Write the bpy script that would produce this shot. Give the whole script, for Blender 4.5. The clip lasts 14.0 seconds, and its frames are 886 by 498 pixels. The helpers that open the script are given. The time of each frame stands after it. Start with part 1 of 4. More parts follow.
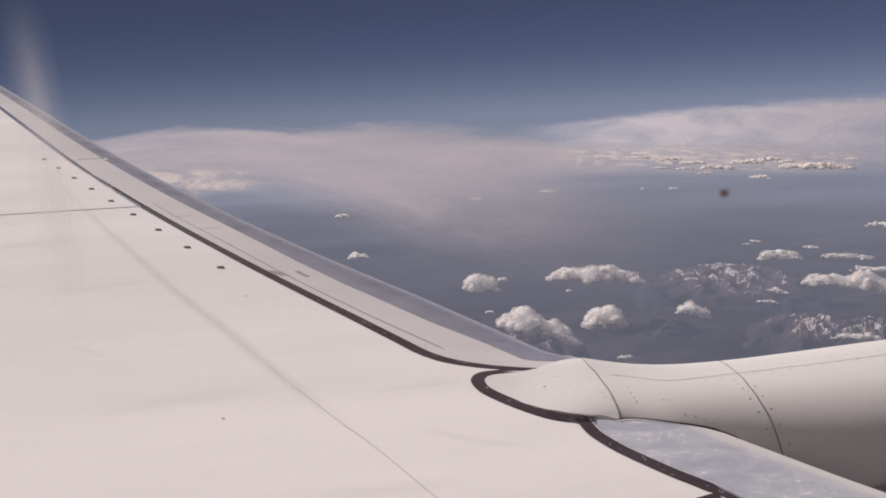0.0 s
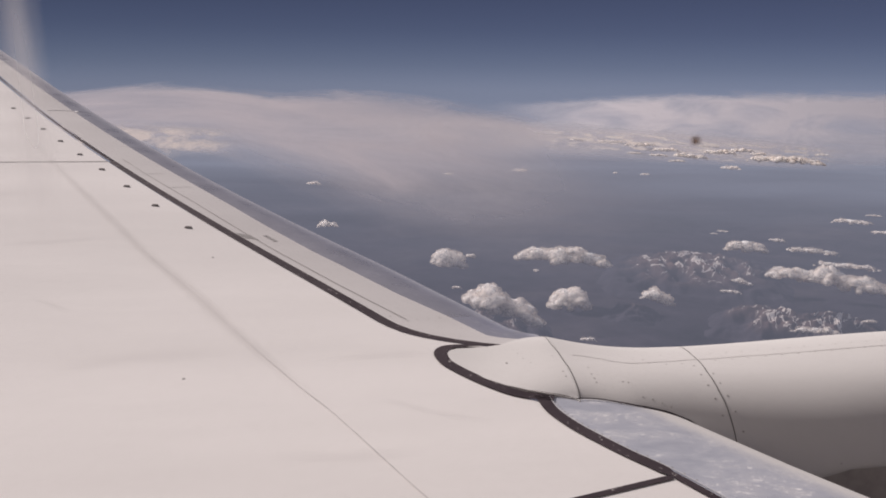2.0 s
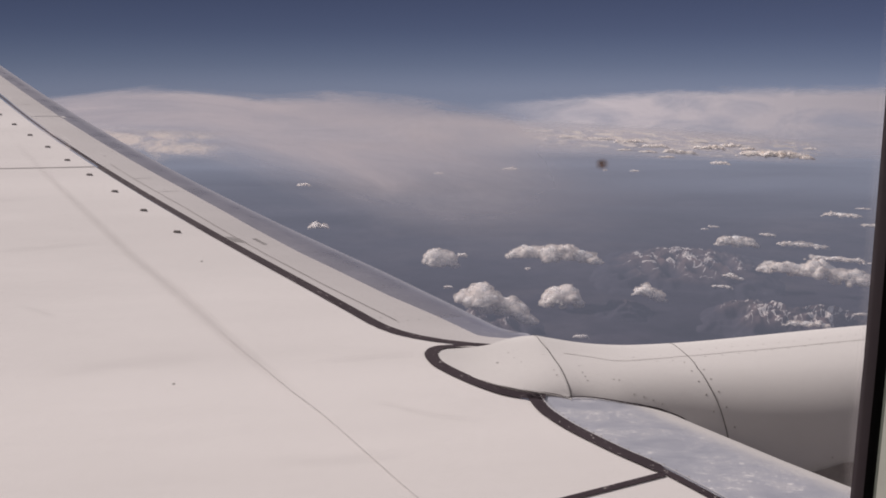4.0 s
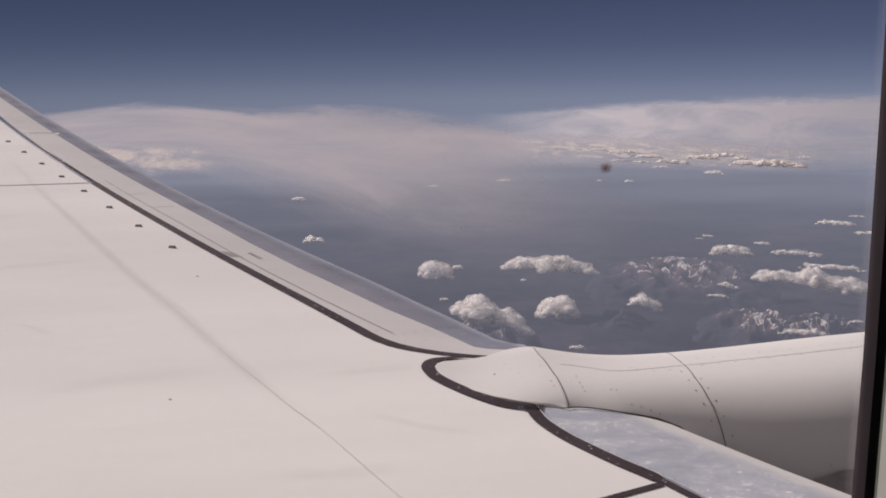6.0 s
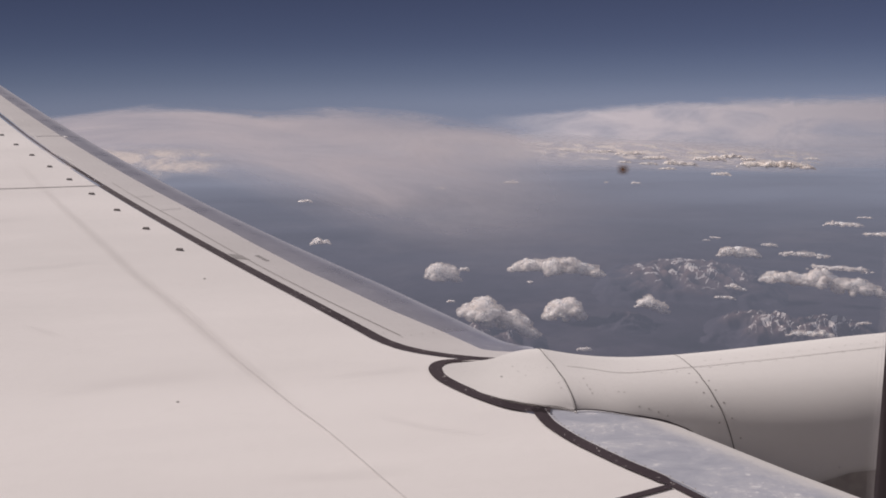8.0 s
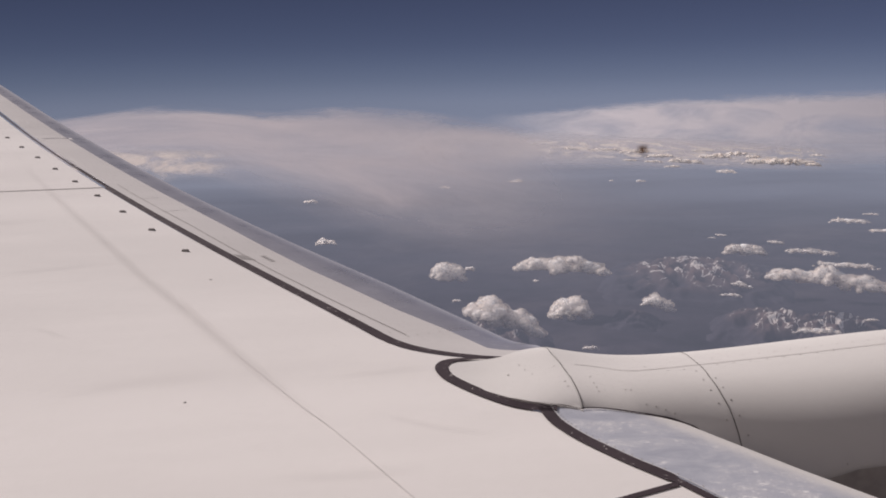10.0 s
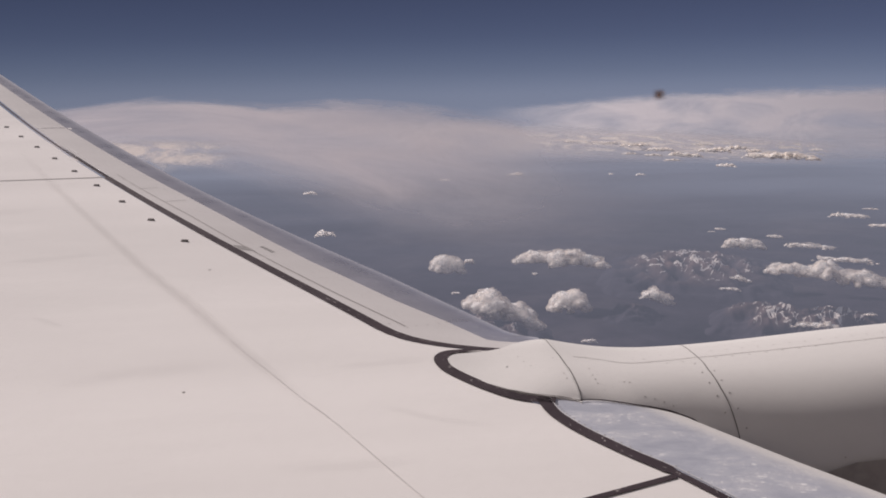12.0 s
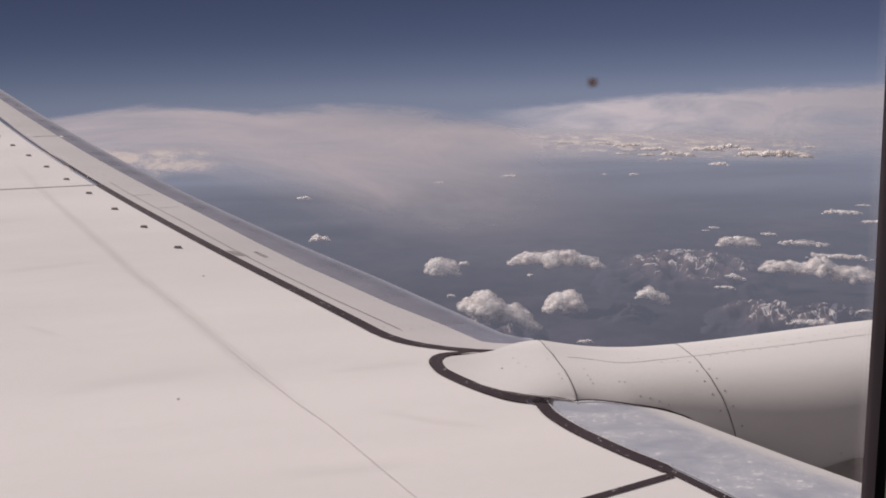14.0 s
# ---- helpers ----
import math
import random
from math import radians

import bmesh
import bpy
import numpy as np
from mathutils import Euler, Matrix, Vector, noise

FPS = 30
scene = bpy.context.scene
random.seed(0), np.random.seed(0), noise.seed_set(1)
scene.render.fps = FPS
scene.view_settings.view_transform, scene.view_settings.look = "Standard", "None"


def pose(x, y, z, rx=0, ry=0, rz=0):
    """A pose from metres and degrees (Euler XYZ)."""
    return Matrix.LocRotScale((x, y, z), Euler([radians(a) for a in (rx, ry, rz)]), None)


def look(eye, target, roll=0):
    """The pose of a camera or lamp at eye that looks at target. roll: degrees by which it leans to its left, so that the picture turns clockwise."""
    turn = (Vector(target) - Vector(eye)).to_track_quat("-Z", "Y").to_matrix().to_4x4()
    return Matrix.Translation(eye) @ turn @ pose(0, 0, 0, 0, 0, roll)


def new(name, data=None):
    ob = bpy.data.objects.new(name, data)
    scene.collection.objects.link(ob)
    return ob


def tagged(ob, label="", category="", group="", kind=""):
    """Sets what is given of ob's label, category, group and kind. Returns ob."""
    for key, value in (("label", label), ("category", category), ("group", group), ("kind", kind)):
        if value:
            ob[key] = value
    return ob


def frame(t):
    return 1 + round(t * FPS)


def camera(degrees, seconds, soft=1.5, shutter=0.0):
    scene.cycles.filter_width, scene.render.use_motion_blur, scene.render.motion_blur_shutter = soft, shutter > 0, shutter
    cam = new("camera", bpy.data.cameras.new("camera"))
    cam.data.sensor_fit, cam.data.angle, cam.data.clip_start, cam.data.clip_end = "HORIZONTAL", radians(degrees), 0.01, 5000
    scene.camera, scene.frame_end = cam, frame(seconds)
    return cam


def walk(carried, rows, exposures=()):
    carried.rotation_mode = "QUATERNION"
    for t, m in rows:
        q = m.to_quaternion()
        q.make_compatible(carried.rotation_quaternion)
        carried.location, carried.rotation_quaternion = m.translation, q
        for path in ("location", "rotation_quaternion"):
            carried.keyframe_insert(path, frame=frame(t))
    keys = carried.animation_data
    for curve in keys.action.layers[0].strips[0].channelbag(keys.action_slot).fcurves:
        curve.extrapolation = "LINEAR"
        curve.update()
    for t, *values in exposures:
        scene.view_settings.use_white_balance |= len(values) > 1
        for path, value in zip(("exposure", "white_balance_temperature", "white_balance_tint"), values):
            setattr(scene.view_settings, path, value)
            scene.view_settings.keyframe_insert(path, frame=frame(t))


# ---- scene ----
cam = camera(48.0, 14.0, soft=1.85)
PATH = [
    (0, (0.03234, 0.11532, -0.00421), (0.18245, 2.08540, -0.31445), -2.435),
    (0.5, (0.03105, 0.11342, -0.00267), (0.17916, 2.08684, -0.29196), -0.538),
    (1, (0.03307, 0.11303, -0.00429), (0.23864, 2.07879, -0.31013), 0.912),
    (1.5, (0.03377, 0.11575, -0.00718), (0.25084, 2.07572, -0.34094), 1.288),
    (2, (0.03210, 0.11419, -0.00776), (0.24205, 2.06980, -0.37044), 0.979),
    (2.5, (0.03276, 0.11000, -0.01274), (0.25140, 2.06097, -0.39473), 1.203),
    (3, (0.03940, 0.11678, -0.00661), (0.25708, 2.06589, -0.39849), 0.465),
    (3.5, (0.03898, 0.11626, -0.00468), (0.26076, 2.06777, -0.38208), 0.348),
    (4, (0.04054, 0.11772, -0.00575), (0.26747, 2.07132, -0.36897), 0.164),
    (6.5, (0.03778, 0.11548, -0.00635), (0.27478, 2.07282, -0.34203), -0.481),
    (7, (0.03584, 0.11756, -0.00879), (0.26641, 2.07613, -0.34170), -0.305),
    (7.5, (0.03739, 0.11541, -0.00742), (0.26069, 2.07474, -0.34084), -0.525),
    (8, (0.03858, 0.11701, -0.00622), (0.26224, 2.07610, -0.34082), -0.599),
    (10.5, (0.03752, 0.11856, -0.00934), (0.24954, 2.07875, -0.34505), -1.197),
    (11, (0.04002, 0.12005, -0.01179), (0.25350, 2.07934, -0.35180), -1.296),
    (11.5, (0.03751, 0.11875, -0.01256), (0.25288, 2.07681, -0.35839), -1.025),
    (12, (0.03695, 0.11992, -0.01186), (0.25084, 2.07733, -0.36228), -0.736),
    (12.5, (0.04008, 0.11902, -0.01361), (0.25563, 2.07564, -0.36738), -1.211),
    (13, (0.03985, 0.11857, -0.01405), (0.25799, 2.07540, -0.36511), -1.560),
    (13.5, (0.04296, 0.12138, -0.01420), (0.26483, 2.07792, -0.36451), -1.712),
    (14, (0.04205, 0.12062, -0.01295), (0.26661, 2.07772, -0.35837), -1.541),
]
walk(cam, [(t, look(e, g, r)) for t, e, g, r in PATH], exposures=[(t, ev, 6550, 19) for t, ev in ((0, -0.19), (0.5, -0.24), (1.5, -0.22), (2, -0.26), (2.5, -0.30), (3.5, -0.32), (7, -0.28), (14, -0.28))])

# ---- world, sun ----
SUN_EL, SUN_AZ = 34.5, -44.0      # degrees above the level; azimuth from outboard (+y) towards the nose (+x)
world = bpy.data.worlds.new("world")
scene.world = world
world.use_nodes = True
wn, wl = world.node_tree.nodes, world.node_tree.links
wn.clear()
w_out = wn.new("ShaderNodeOutputWorld")
w_bg = wn.new("ShaderNodeBackground")
w_sky = wn.new("ShaderNodeTexSky")
w_sky.sky_type = "NISHITA"
w_sky.sun_disc = False
w_sky.sun_elevation = radians(SUN_EL)
w_sky.sun_rotation = radians(SUN_AZ)
w_sky.altitude = 10000
w_sky.dust_density = 0.6
w_co = wn.new("ShaderNodeTexCoord")
w_sep = wn.new("ShaderNodeSeparateXYZ")
w_map = wn.new("ShaderNodeMapRange")
w_map.inputs["From Min"].default_value = -0.08
w_map.inputs["From Max"].default_value = 0.30
w_ramp = wn.new("ShaderNodeValToRGB")
w_mix = wn.new("ShaderNodeMix")
w_mix.data_type = "RGBA"
w_mix.inputs[0].default_value = 0.97
SKY = ((0.0, (2.35, 2.7, 3.45)), (0.15, (2.1, 2.52, 3.45)), (0.21, (1.28, 1.68, 2.54)), (0.30, (0.73, 0.98, 1.74)), (0.42, (0.51, 0.675, 1.26)), (0.66, (0.41, 0.55, 1.07)), (1.0, (2.35, 2.3, 2.4)))
for k, (pos, col) in enumerate(SKY):
    e = w_ramp.color_ramp.elements[-1] if k == len(SKY) - 1 else (w_ramp.color_ramp.elements[0] if k == 0 else w_ramp.color_ramp.elements.new(pos))
    e.color = (*[c / 4 for c in col], 1)
w_ramp.color_ramp.interpolation = "B_SPLINE"
w_gain = wn.new("ShaderNodeVectorMath")
w_gain.operation = "SCALE"
w_gain.inputs["Scale"].default_value = 4.0
wl.new(w_co.outputs["Generated"], w_sep.inputs[0])
wl.new(w_sep.outputs["Z"], w_map.inputs["Value"])
wl.new(w_map.outputs[0], w_ramp.inputs[0])
wl.new(w_ramp.outputs[0], w_gain.inputs[0])
w_side = wn.new("ShaderNodeMath")       # paler on the side away from the sun
w_side.operation = "MULTIPLY_ADD"
w_side.inputs[1].default_value, w_side.inputs[2].default_value = 1.3, 4.0
wl.new(w_sep.outputs["X"], w_side.inputs[0])
wl.new(w_side.outputs[0], w_gain.inputs["Scale"])
wl.new(w_sky.outputs[0], w_mix.inputs[6])
wl.new(w_gain.outputs[0], w_mix.inputs[7])
wl.new(w_mix.outputs[2], w_bg.inputs["Color"])
w_bg.inputs["Strength"].default_value = 0.1
wl.new(w_bg.outputs[0], w_out.inputs[0])

sun = new("sun", bpy.data.lights.new("sun", "SUN"))
sun.data.energy = 4.55
sun.data.angle = radians(0.53)
sun.data.color = (1.0, 0.95, 0.875)
sun_dir = Vector((math.sin(radians(SUN_AZ)) * math.cos(radians(SUN_EL)), math.cos(radians(SUN_AZ)) * math.cos(radians(SUN_EL)), math.sin(radians(SUN_EL))))
sun.matrix_world = look(sun_dir * 50, (0, 0, 0))


# ---- materials ----
def mat(name):
    m = bpy.data.materials.new(name)
    m.use_nodes = True
    n, l = m.node_tree.nodes, m.node_tree.links
    return m, n, l, n["Principled BSDF"]


def noise_tex(n, l, scale, detail=4.0, rough=0.55, coord="Object", stretch=None, distortion=0.0):
    co = n.new("ShaderNodeTexCoord")
    t = n.new("ShaderNodeTexNoise")
    t.inputs["Scale"].default_value = scale
    t.inputs["Detail"].default_value = detail
    t.inputs["Roughness"].default_value = rough
    t.inputs["Distortion"].default_value = distortion
    if stretch:
        mp = n.new("ShaderNodeMapping")
        mp.inputs["Scale"].default_value = stretch
        l.new(co.outputs[coord], mp.inputs[0])
        l.new(mp.outputs[0], t.inputs["Vector"])
    else:
        l.new(co.outputs[coord], t.inputs["Vector"])
    return t.outputs["Fac"]


def ramp(n, l, fac, stops):
    r = n.new("ShaderNodeValToRGB")
    els = r.color_ramp.elements
    els[0].position, els[0].color = stops[0][0], (*stops[0][1], 1)
    els[1].position, els[1].color = stops[-1][0], (*stops[-1][1], 1)
    for p, c in stops[1:-1]:
        els.new(p).color = (*c, 1)
    l.new(fac, r.inputs[0])
    return r.outputs[0]


def mixc(n, l, a, b, fac, mode="MIX"):
    m = n.new("ShaderNodeMix")
    m.data_type = "RGBA"
    m.blend_type = mode
    for k, v in ((0, fac), (6, a), (7, b)):
        if isinstance(v, (int, float)):
            m.inputs[k].default_value = v
        elif isinstance(v, tuple):
            m.inputs[k].default_value = (*v, 1)
        else:
            l.new(v, m.inputs[k])
    return m.outputs[2]


def math_node(n, l, op, a, b=0.0, clamp=False):
    m = n.new("ShaderNodeMath")
    m.operation = op
    m.use_clamp = clamp
    for k, v in ((0, a), (1, b)):
        if isinstance(v, (int, float)):
            m.inputs[k].default_value = v
        else:
            l.new(v, m.inputs[k])
    return m.outputs[0]


def bump(n, l, bs, fac, strength, dist):
    b = n.new("ShaderNodeBump")
    b.inputs["Strength"].default_value = strength
    b.inputs["Distance"].default_value = dist
    l.new(fac, b.inputs["Height"])
    l.new(b.outputs[0], bs.inputs["Normal"])


def paint(name, base, rough=0.75, stain=0.055):
    m, n, l, bs = mat(name)
    big = noise_tex(n, l, 0.9, 5, 0.6, stretch=(0.35, 1.3, 1.0))
    fine = noise_tex(n, l, 38, 3, 0.6)
    lo = tuple(c * (1 - 2 * stain) for c in base)
    c1 = ramp(n, l, big, ((0.3, lo), (0.62, base)))
    c2 = ramp(n, l, fine, ((0.25, (0.94, 0.935, 0.93)), (0.6, (1, 1, 1))))
    l.new(mixc(n, l, c1, c2, 0.35, "MULTIPLY"), bs.inputs["Base Color"])
    l.new(math_node(n, l, "MULTIPLY_ADD", big, 0.16), bs.inputs["Roughness"])
    bs.inputs["Roughness"].links[0].from_node.inputs[2].default_value = rough - 0.08
    bs.inputs["Specular IOR Level"].default_value = 0.0
    bump(n, l, bs, noise_tex(n, l, 3.0, 2, 0.5), 0.03, 0.02)
    return m


def plain(name, base, rough, metal=0.0, vary=0.15, scale=25.0):
    m, n, l, bs = mat(name)
    f = noise_tex(n, l, scale, 4, 0.6)
    l.new(ramp(n, l, f, ((0.3, tuple(c * (1 - vary) for c in base)), (0.7, tuple(min(1, c * (1 + vary)) for c in base)))), bs.inputs["Base Color"])
    bs.inputs["Roughness"].default_value = rough
    bs.inputs["Metallic"].default_value = metal
    return m


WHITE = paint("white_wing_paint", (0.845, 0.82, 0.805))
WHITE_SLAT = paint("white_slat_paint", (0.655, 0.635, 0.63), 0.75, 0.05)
WHITE_COWL = paint("white_cowl_paint", (0.748, 0.733, 0.718), 0.65, 0.06)
LINE = plain("panel_joint_sealant", (0.33, 0.31, 0.30), 0.6)
FAINT = plain("faint_joint_line", (0.63, 0.61, 0.60), 0.6, 0, 0.12, 12)
BAND_LINE = plain("worn_joint_line", (0.785, 0.76, 0.745), 0.7, 0, 0.05, 30)
DARK = plain("dark_joint", (0.12, 0.11, 0.105), 0.6)
VANE = plain("vane_grey", (0.30, 0.28, 0.27), 0.6)
COWL_SHADE = plain("cowl_shade_grey", (0.36, 0.33, 0.31), 0.6)
MARK = plain("marking_grey", (0.30, 0.285, 0.28), 0.6)
COWL_LINE = plain("faint_cowl_joint", (0.50, 0.48, 0.465), 0.6)
RIVET = plain("rivet_grey", (0.43, 0.41, 0.395), 0.5)


def seal_material():
    m, n, l, bs = mat("dark_rubber_seal")
    chips = noise_tex(n, l, 55, 5, 0.7)
    soft = noise_tex(n, l, 6, 3, 0.6)
    base = ramp(n, l, soft, ((0.3, (0.044, 0.032, 0.039)), (0.7, (0.070, 0.054, 0.062))))
    k = ramp(n, l, chips, ((0.63, (0, 0, 0)), (0.67, (1, 1, 1))))
    l.new(mixc(n, l, base, (0.5, 0.47, 0.46), k), bs.inputs["Base Color"])
    bs.inputs["Roughness"].default_value = 0.75
    bs.inputs["Specular IOR Level"].default_value = 0.15
    return m


def metal_material(name, base, rough, streak, metallic=1.0):
    """Bare aluminium: cloudy oxide, faint scuffs."""
    m, n, l, bs = mat(name)
    big = noise_tex(n, l, 1.6, 5, 0.6, stretch=streak)
    scuff = noise_tex(n, l, 14, 6, 0.75, stretch=streak)
    c = ramp(n, l, big, ((0.3, tuple(c * 0.86 for c in base)), (0.7, base)))
    k = ramp(n, l, scuff, ((0.54, (0, 0, 0)), (0.72, (0.6, 0.6, 0.6))))
    l.new(mixc(n, l, c, (0.93, 0.93, 0.94), k), bs.inputs["Base Color"])
    bs.inputs["Metallic"].default_value = metallic
    r = n.new("ShaderNodeMapRange")
    r.inputs["From Min"].default_value, r.inputs["From Max"].default_value = 0.3, 0.7
    r.inputs["To Min"].default_value, r.inputs["To Max"].default_value = rough - 0.03, rough + 0.05
    l.new(big, r.inputs["Value"])
    l.new(r.outputs[0], bs.inputs["Roughness"])
    return m


SEAL = seal_material()


def nose_reflection(m, a, b, pale, metallic, rough):
    """The horizon's bright reflection, painted pale and matt round a nose strip's front (UV: span, angle)."""
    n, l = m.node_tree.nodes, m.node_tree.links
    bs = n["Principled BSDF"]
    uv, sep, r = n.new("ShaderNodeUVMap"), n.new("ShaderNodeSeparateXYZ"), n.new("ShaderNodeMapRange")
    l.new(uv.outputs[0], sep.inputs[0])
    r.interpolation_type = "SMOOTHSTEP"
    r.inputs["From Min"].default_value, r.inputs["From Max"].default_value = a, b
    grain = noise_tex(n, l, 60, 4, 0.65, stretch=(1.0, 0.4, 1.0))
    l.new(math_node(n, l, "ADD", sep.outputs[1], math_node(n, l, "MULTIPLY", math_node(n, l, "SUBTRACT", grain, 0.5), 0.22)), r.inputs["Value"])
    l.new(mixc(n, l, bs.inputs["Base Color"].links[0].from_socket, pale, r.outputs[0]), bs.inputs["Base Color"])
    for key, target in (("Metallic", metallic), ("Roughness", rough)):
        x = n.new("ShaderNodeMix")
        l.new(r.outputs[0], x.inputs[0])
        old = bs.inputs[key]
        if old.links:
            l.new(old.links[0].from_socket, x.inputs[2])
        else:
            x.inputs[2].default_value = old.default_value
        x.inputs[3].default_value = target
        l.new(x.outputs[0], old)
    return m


METAL = nose_reflection(metal_material("polished_aluminium", (0.66, 0.65, 0.71), 0.28, (3.0, 3.0, 1.0), 0.70), 0.75, 1.35, (0.86, 0.85, 0.88), 0.4, 0.42)


def blotchy_metal():
    """Weathered bare aluminium: bluish, cloud reflections painted as blotches, scuffed pale flecks along the span."""
    m, n, l, bs = mat("dull_aluminium")
    big = noise_tex(n, l, 8.0, 5, 0.62, stretch=(0.8, 1.4, 1.0), distortion=0.5)
    mid = noise_tex(n, l, 22.0, 4, 0.65, stretch=(0.6, 1.8, 1.0))
    fleck = noise_tex(n, l, 85.0, 4, 0.7, stretch=(0.6, 1.2, 1.0), distortion=0.4)
    c = ramp(n, l, big, ((0.34, (0.62, 0.645, 0.72)), (0.5, (0.73, 0.75, 0.815)), (0.66, (0.83, 0.835, 0.87))))
    c = mixc(n, l, c, ramp(n, l, mid, ((0.3, (0.91, 0.915, 0.935)), (0.7, (1, 1, 1)))), 1.0, "MULTIPLY")
    k = math_node(n, l, "MULTIPLY", ramp(n, l, fleck, ((0.565, (0, 0, 0)), (0.62, (1, 1, 1)))), ramp(n, l, big, ((0.46, (0, 0, 0)), (0.56, (1, 1, 1)))))
    l.new(mixc(n, l, c, (0.97, 0.96, 0.97), k), bs.inputs["Base Color"])
    l.new(math_node(n, l, "SUBTRACT", 0.4, math_node(n, l, "MULTIPLY", k, 0.35), True), bs.inputs["Metallic"])
    l.new(math_node(n, l, "MULTIPLY_ADD", mid, 0.14), bs.inputs["Roughness"])
    bs.inputs["Roughness"].links[0].from_node.inputs[2].default_value = 0.25
    return m


METAL_IN = nose_reflection(blotchy_metal(), 0.62, 1.0, (0.86, 0.84, 0.82), 0.2, 0.5)
METAL_END = nose_reflection(metal_material("clouded_aluminium", (0.61, 0.61, 0.69), 0.3, (2.0, 2.0, 1.0), 0.64), 0.85, 1.3, (0.80, 0.80, 0.84), 0.35, 0.4)
METAL_RIM = metal_material("worn_metal_rim", (0.86, 0.85, 0.86), 0.4, (1.0, 1.0, 1.0), 0.4)



def dirt_reflection_film(name, base, alpha, wob, passing=0.8):
    """A film, for dirt and for a painted reflection, that fades out at the rim of its sheet (UV)."""
    m, n, l, bs = mat(name)
    uv = n.new("ShaderNodeUVMap")
    sep = n.new("ShaderNodeSeparateXYZ")
    l.new(uv.outputs[0], sep.inputs[0])
    ns = noise_tex(n, l, wob, 1, 0.4, coord="UV", stretch=(1.0, 0.7, 1.0))

    def bell(v, a, b, c, d):
        r1, r2 = n.new("ShaderNodeMapRange"), n.new("ShaderNodeMapRange")
        r1.interpolation_type = r2.interpolation_type = "SMOOTHSTEP"
        r1.inputs["From Min"].default_value, r1.inputs["From Max"].default_value = a, b
        r2.inputs["From Min"].default_value, r2.inputs["From Max"].default_value = d, c
        l.new(v, r1.inputs["Value"])
        l.new(v, r2.inputs["Value"])
        return math_node(n, l, "MULTIPLY", r1.outputs[0], r2.outputs[0])

    u = math_node(n, l, "ADD", sep.outputs[0], math_node(n, l, "MULTIPLY", math_node(n, l, "SUBTRACT", ns, 0.5), 0.18))
    a = math_node(n, l, "MULTIPLY", bell(u, 0.0, 0.5, 0.5, 1.0), bell(sep.outputs[1], *alpha[1:]))
    a = math_node(n, l, "MULTIPLY", a, alpha[0], True)
    n.remove(bs)
    d, t, tr = n.new("ShaderNodeBsdfDiffuse"), n.new("ShaderNodeBsdfTranslucent"), n.new("ShaderNodeBsdfTransparent")
    d.inputs[0].default_value = t.inputs[0].default_value = (*base, 1)
    mx, mx2 = n.new("ShaderNodeMixShader"), n.new("ShaderNodeMixShader")
    mx.inputs[0].default_value = passing
    l.new(d.outputs[0], mx.inputs[1])
    l.new(t.outputs[0], mx.inputs[2])
    l.new(a, mx2.inputs[0])
    l.new(tr.outputs[0], mx2.inputs[1])
    l.new(mx.outputs[0], mx2.inputs[2])
    l.new(mx2.outputs[0], n["Material Output"].inputs[0])
    return m


# ---- mesh helpers ----
def link(name, bm, material, parent=None, label="", smooth=True):
    me = bpy.data.meshes.new(name)
    bm.normal_update()
    bm.to_mesh(me)
    bm.free()
    me.materials.append(material)
    if smooth:
        for p in me.polygons:
            p.use_smooth = True
    ob = new(name, me)
    if parent:
        ob.parent = parent
    if label:
        ob["label"] = label
    return ob


def part(name, bm, material, parent, label="", smooth=True):
    return link(name, bm, material, parent, label, smooth)


def empty(name, **tags):
    return tagged(new(name), **tags)


def grid(rows, close=False, flip=False):
    """A bmesh sheet through rows of points."""
    bm = bmesh.new()
    vs = [[bm.verts.new(p) for p in r] for r in rows]
    for a, b in zip(vs, vs[1:]):
        n = len(a)
        for i in range(n if close else n - 1):
            j = (i + 1) % n
            q = (a[i], a[j], b[j], b[i])
            bm.faces.new(q[::-1] if flip else q)
    return bm


def thick(bm, d):
    """Gives a sheet a thickness d, away from its normals' side."""
    bm.normal_update()
    top = bm.verts[:]
    faces = bm.faces[:]
    rim = [e for e in bm.edges if e.is_boundary]
    low = {v: bm.verts.new(v.co - v.normal * d) for v in top}
    for f in faces:
        bm.faces.new([low[v] for v in reversed(f.verts)])
    for e in rim:                     # rim faces keep their own corners, so that the faces stay flat up to the edge
        a, b = e.verts
        bm.faces.new([bm.verts.new(v.co) for v in (a, b, low[b], low[a])])
    bmesh.ops.recalc_face_normals(bm, faces=bm.faces[:])
    return bm


def spline(pts, n):
    """A smooth curve through the points (Catmull-Rom), n samples a span."""
    P = [Vector(p) for p in pts]
    P = [2 * P[0] - P[1]] + P + [2 * P[-1] - P[-2]]
    out = []
    for i in range(1, len(P) - 2):
        for k in range(n):
            t = k / n
            a, b, c, d = P[i - 1:i + 3]
            out.append(0.5 * (2 * b + (c - a) * t + (2 * a - 5 * b + 4 * c - d) * t * t + (3 * b - a - 3 * c + d) * t ** 3))
    out.append(P[-2])
    return out


def lerp_table(table, x):
    return float(np.interp(x, [r[0] for r in table], [r[1] for r in table]))


# ---- the wing's shape ----
SWEEP = radians(29)
CL, SL = math.cos(SWEEP), math.sin(SWEEP)


def skin_z(y):
    k = min(max(y - 3, 0), 5.5)
    return -1.3 + 0.105 * y + 0.002 * k * k + 0.022 * max(y - 8.5, 0)


def gap_x(v):
    d = min(v, 8.5) - 3.6
    return -0.48475 * max(v - 8.5, 0) + 0.18225 - 0.59786 * d + 0.011537 * d * d


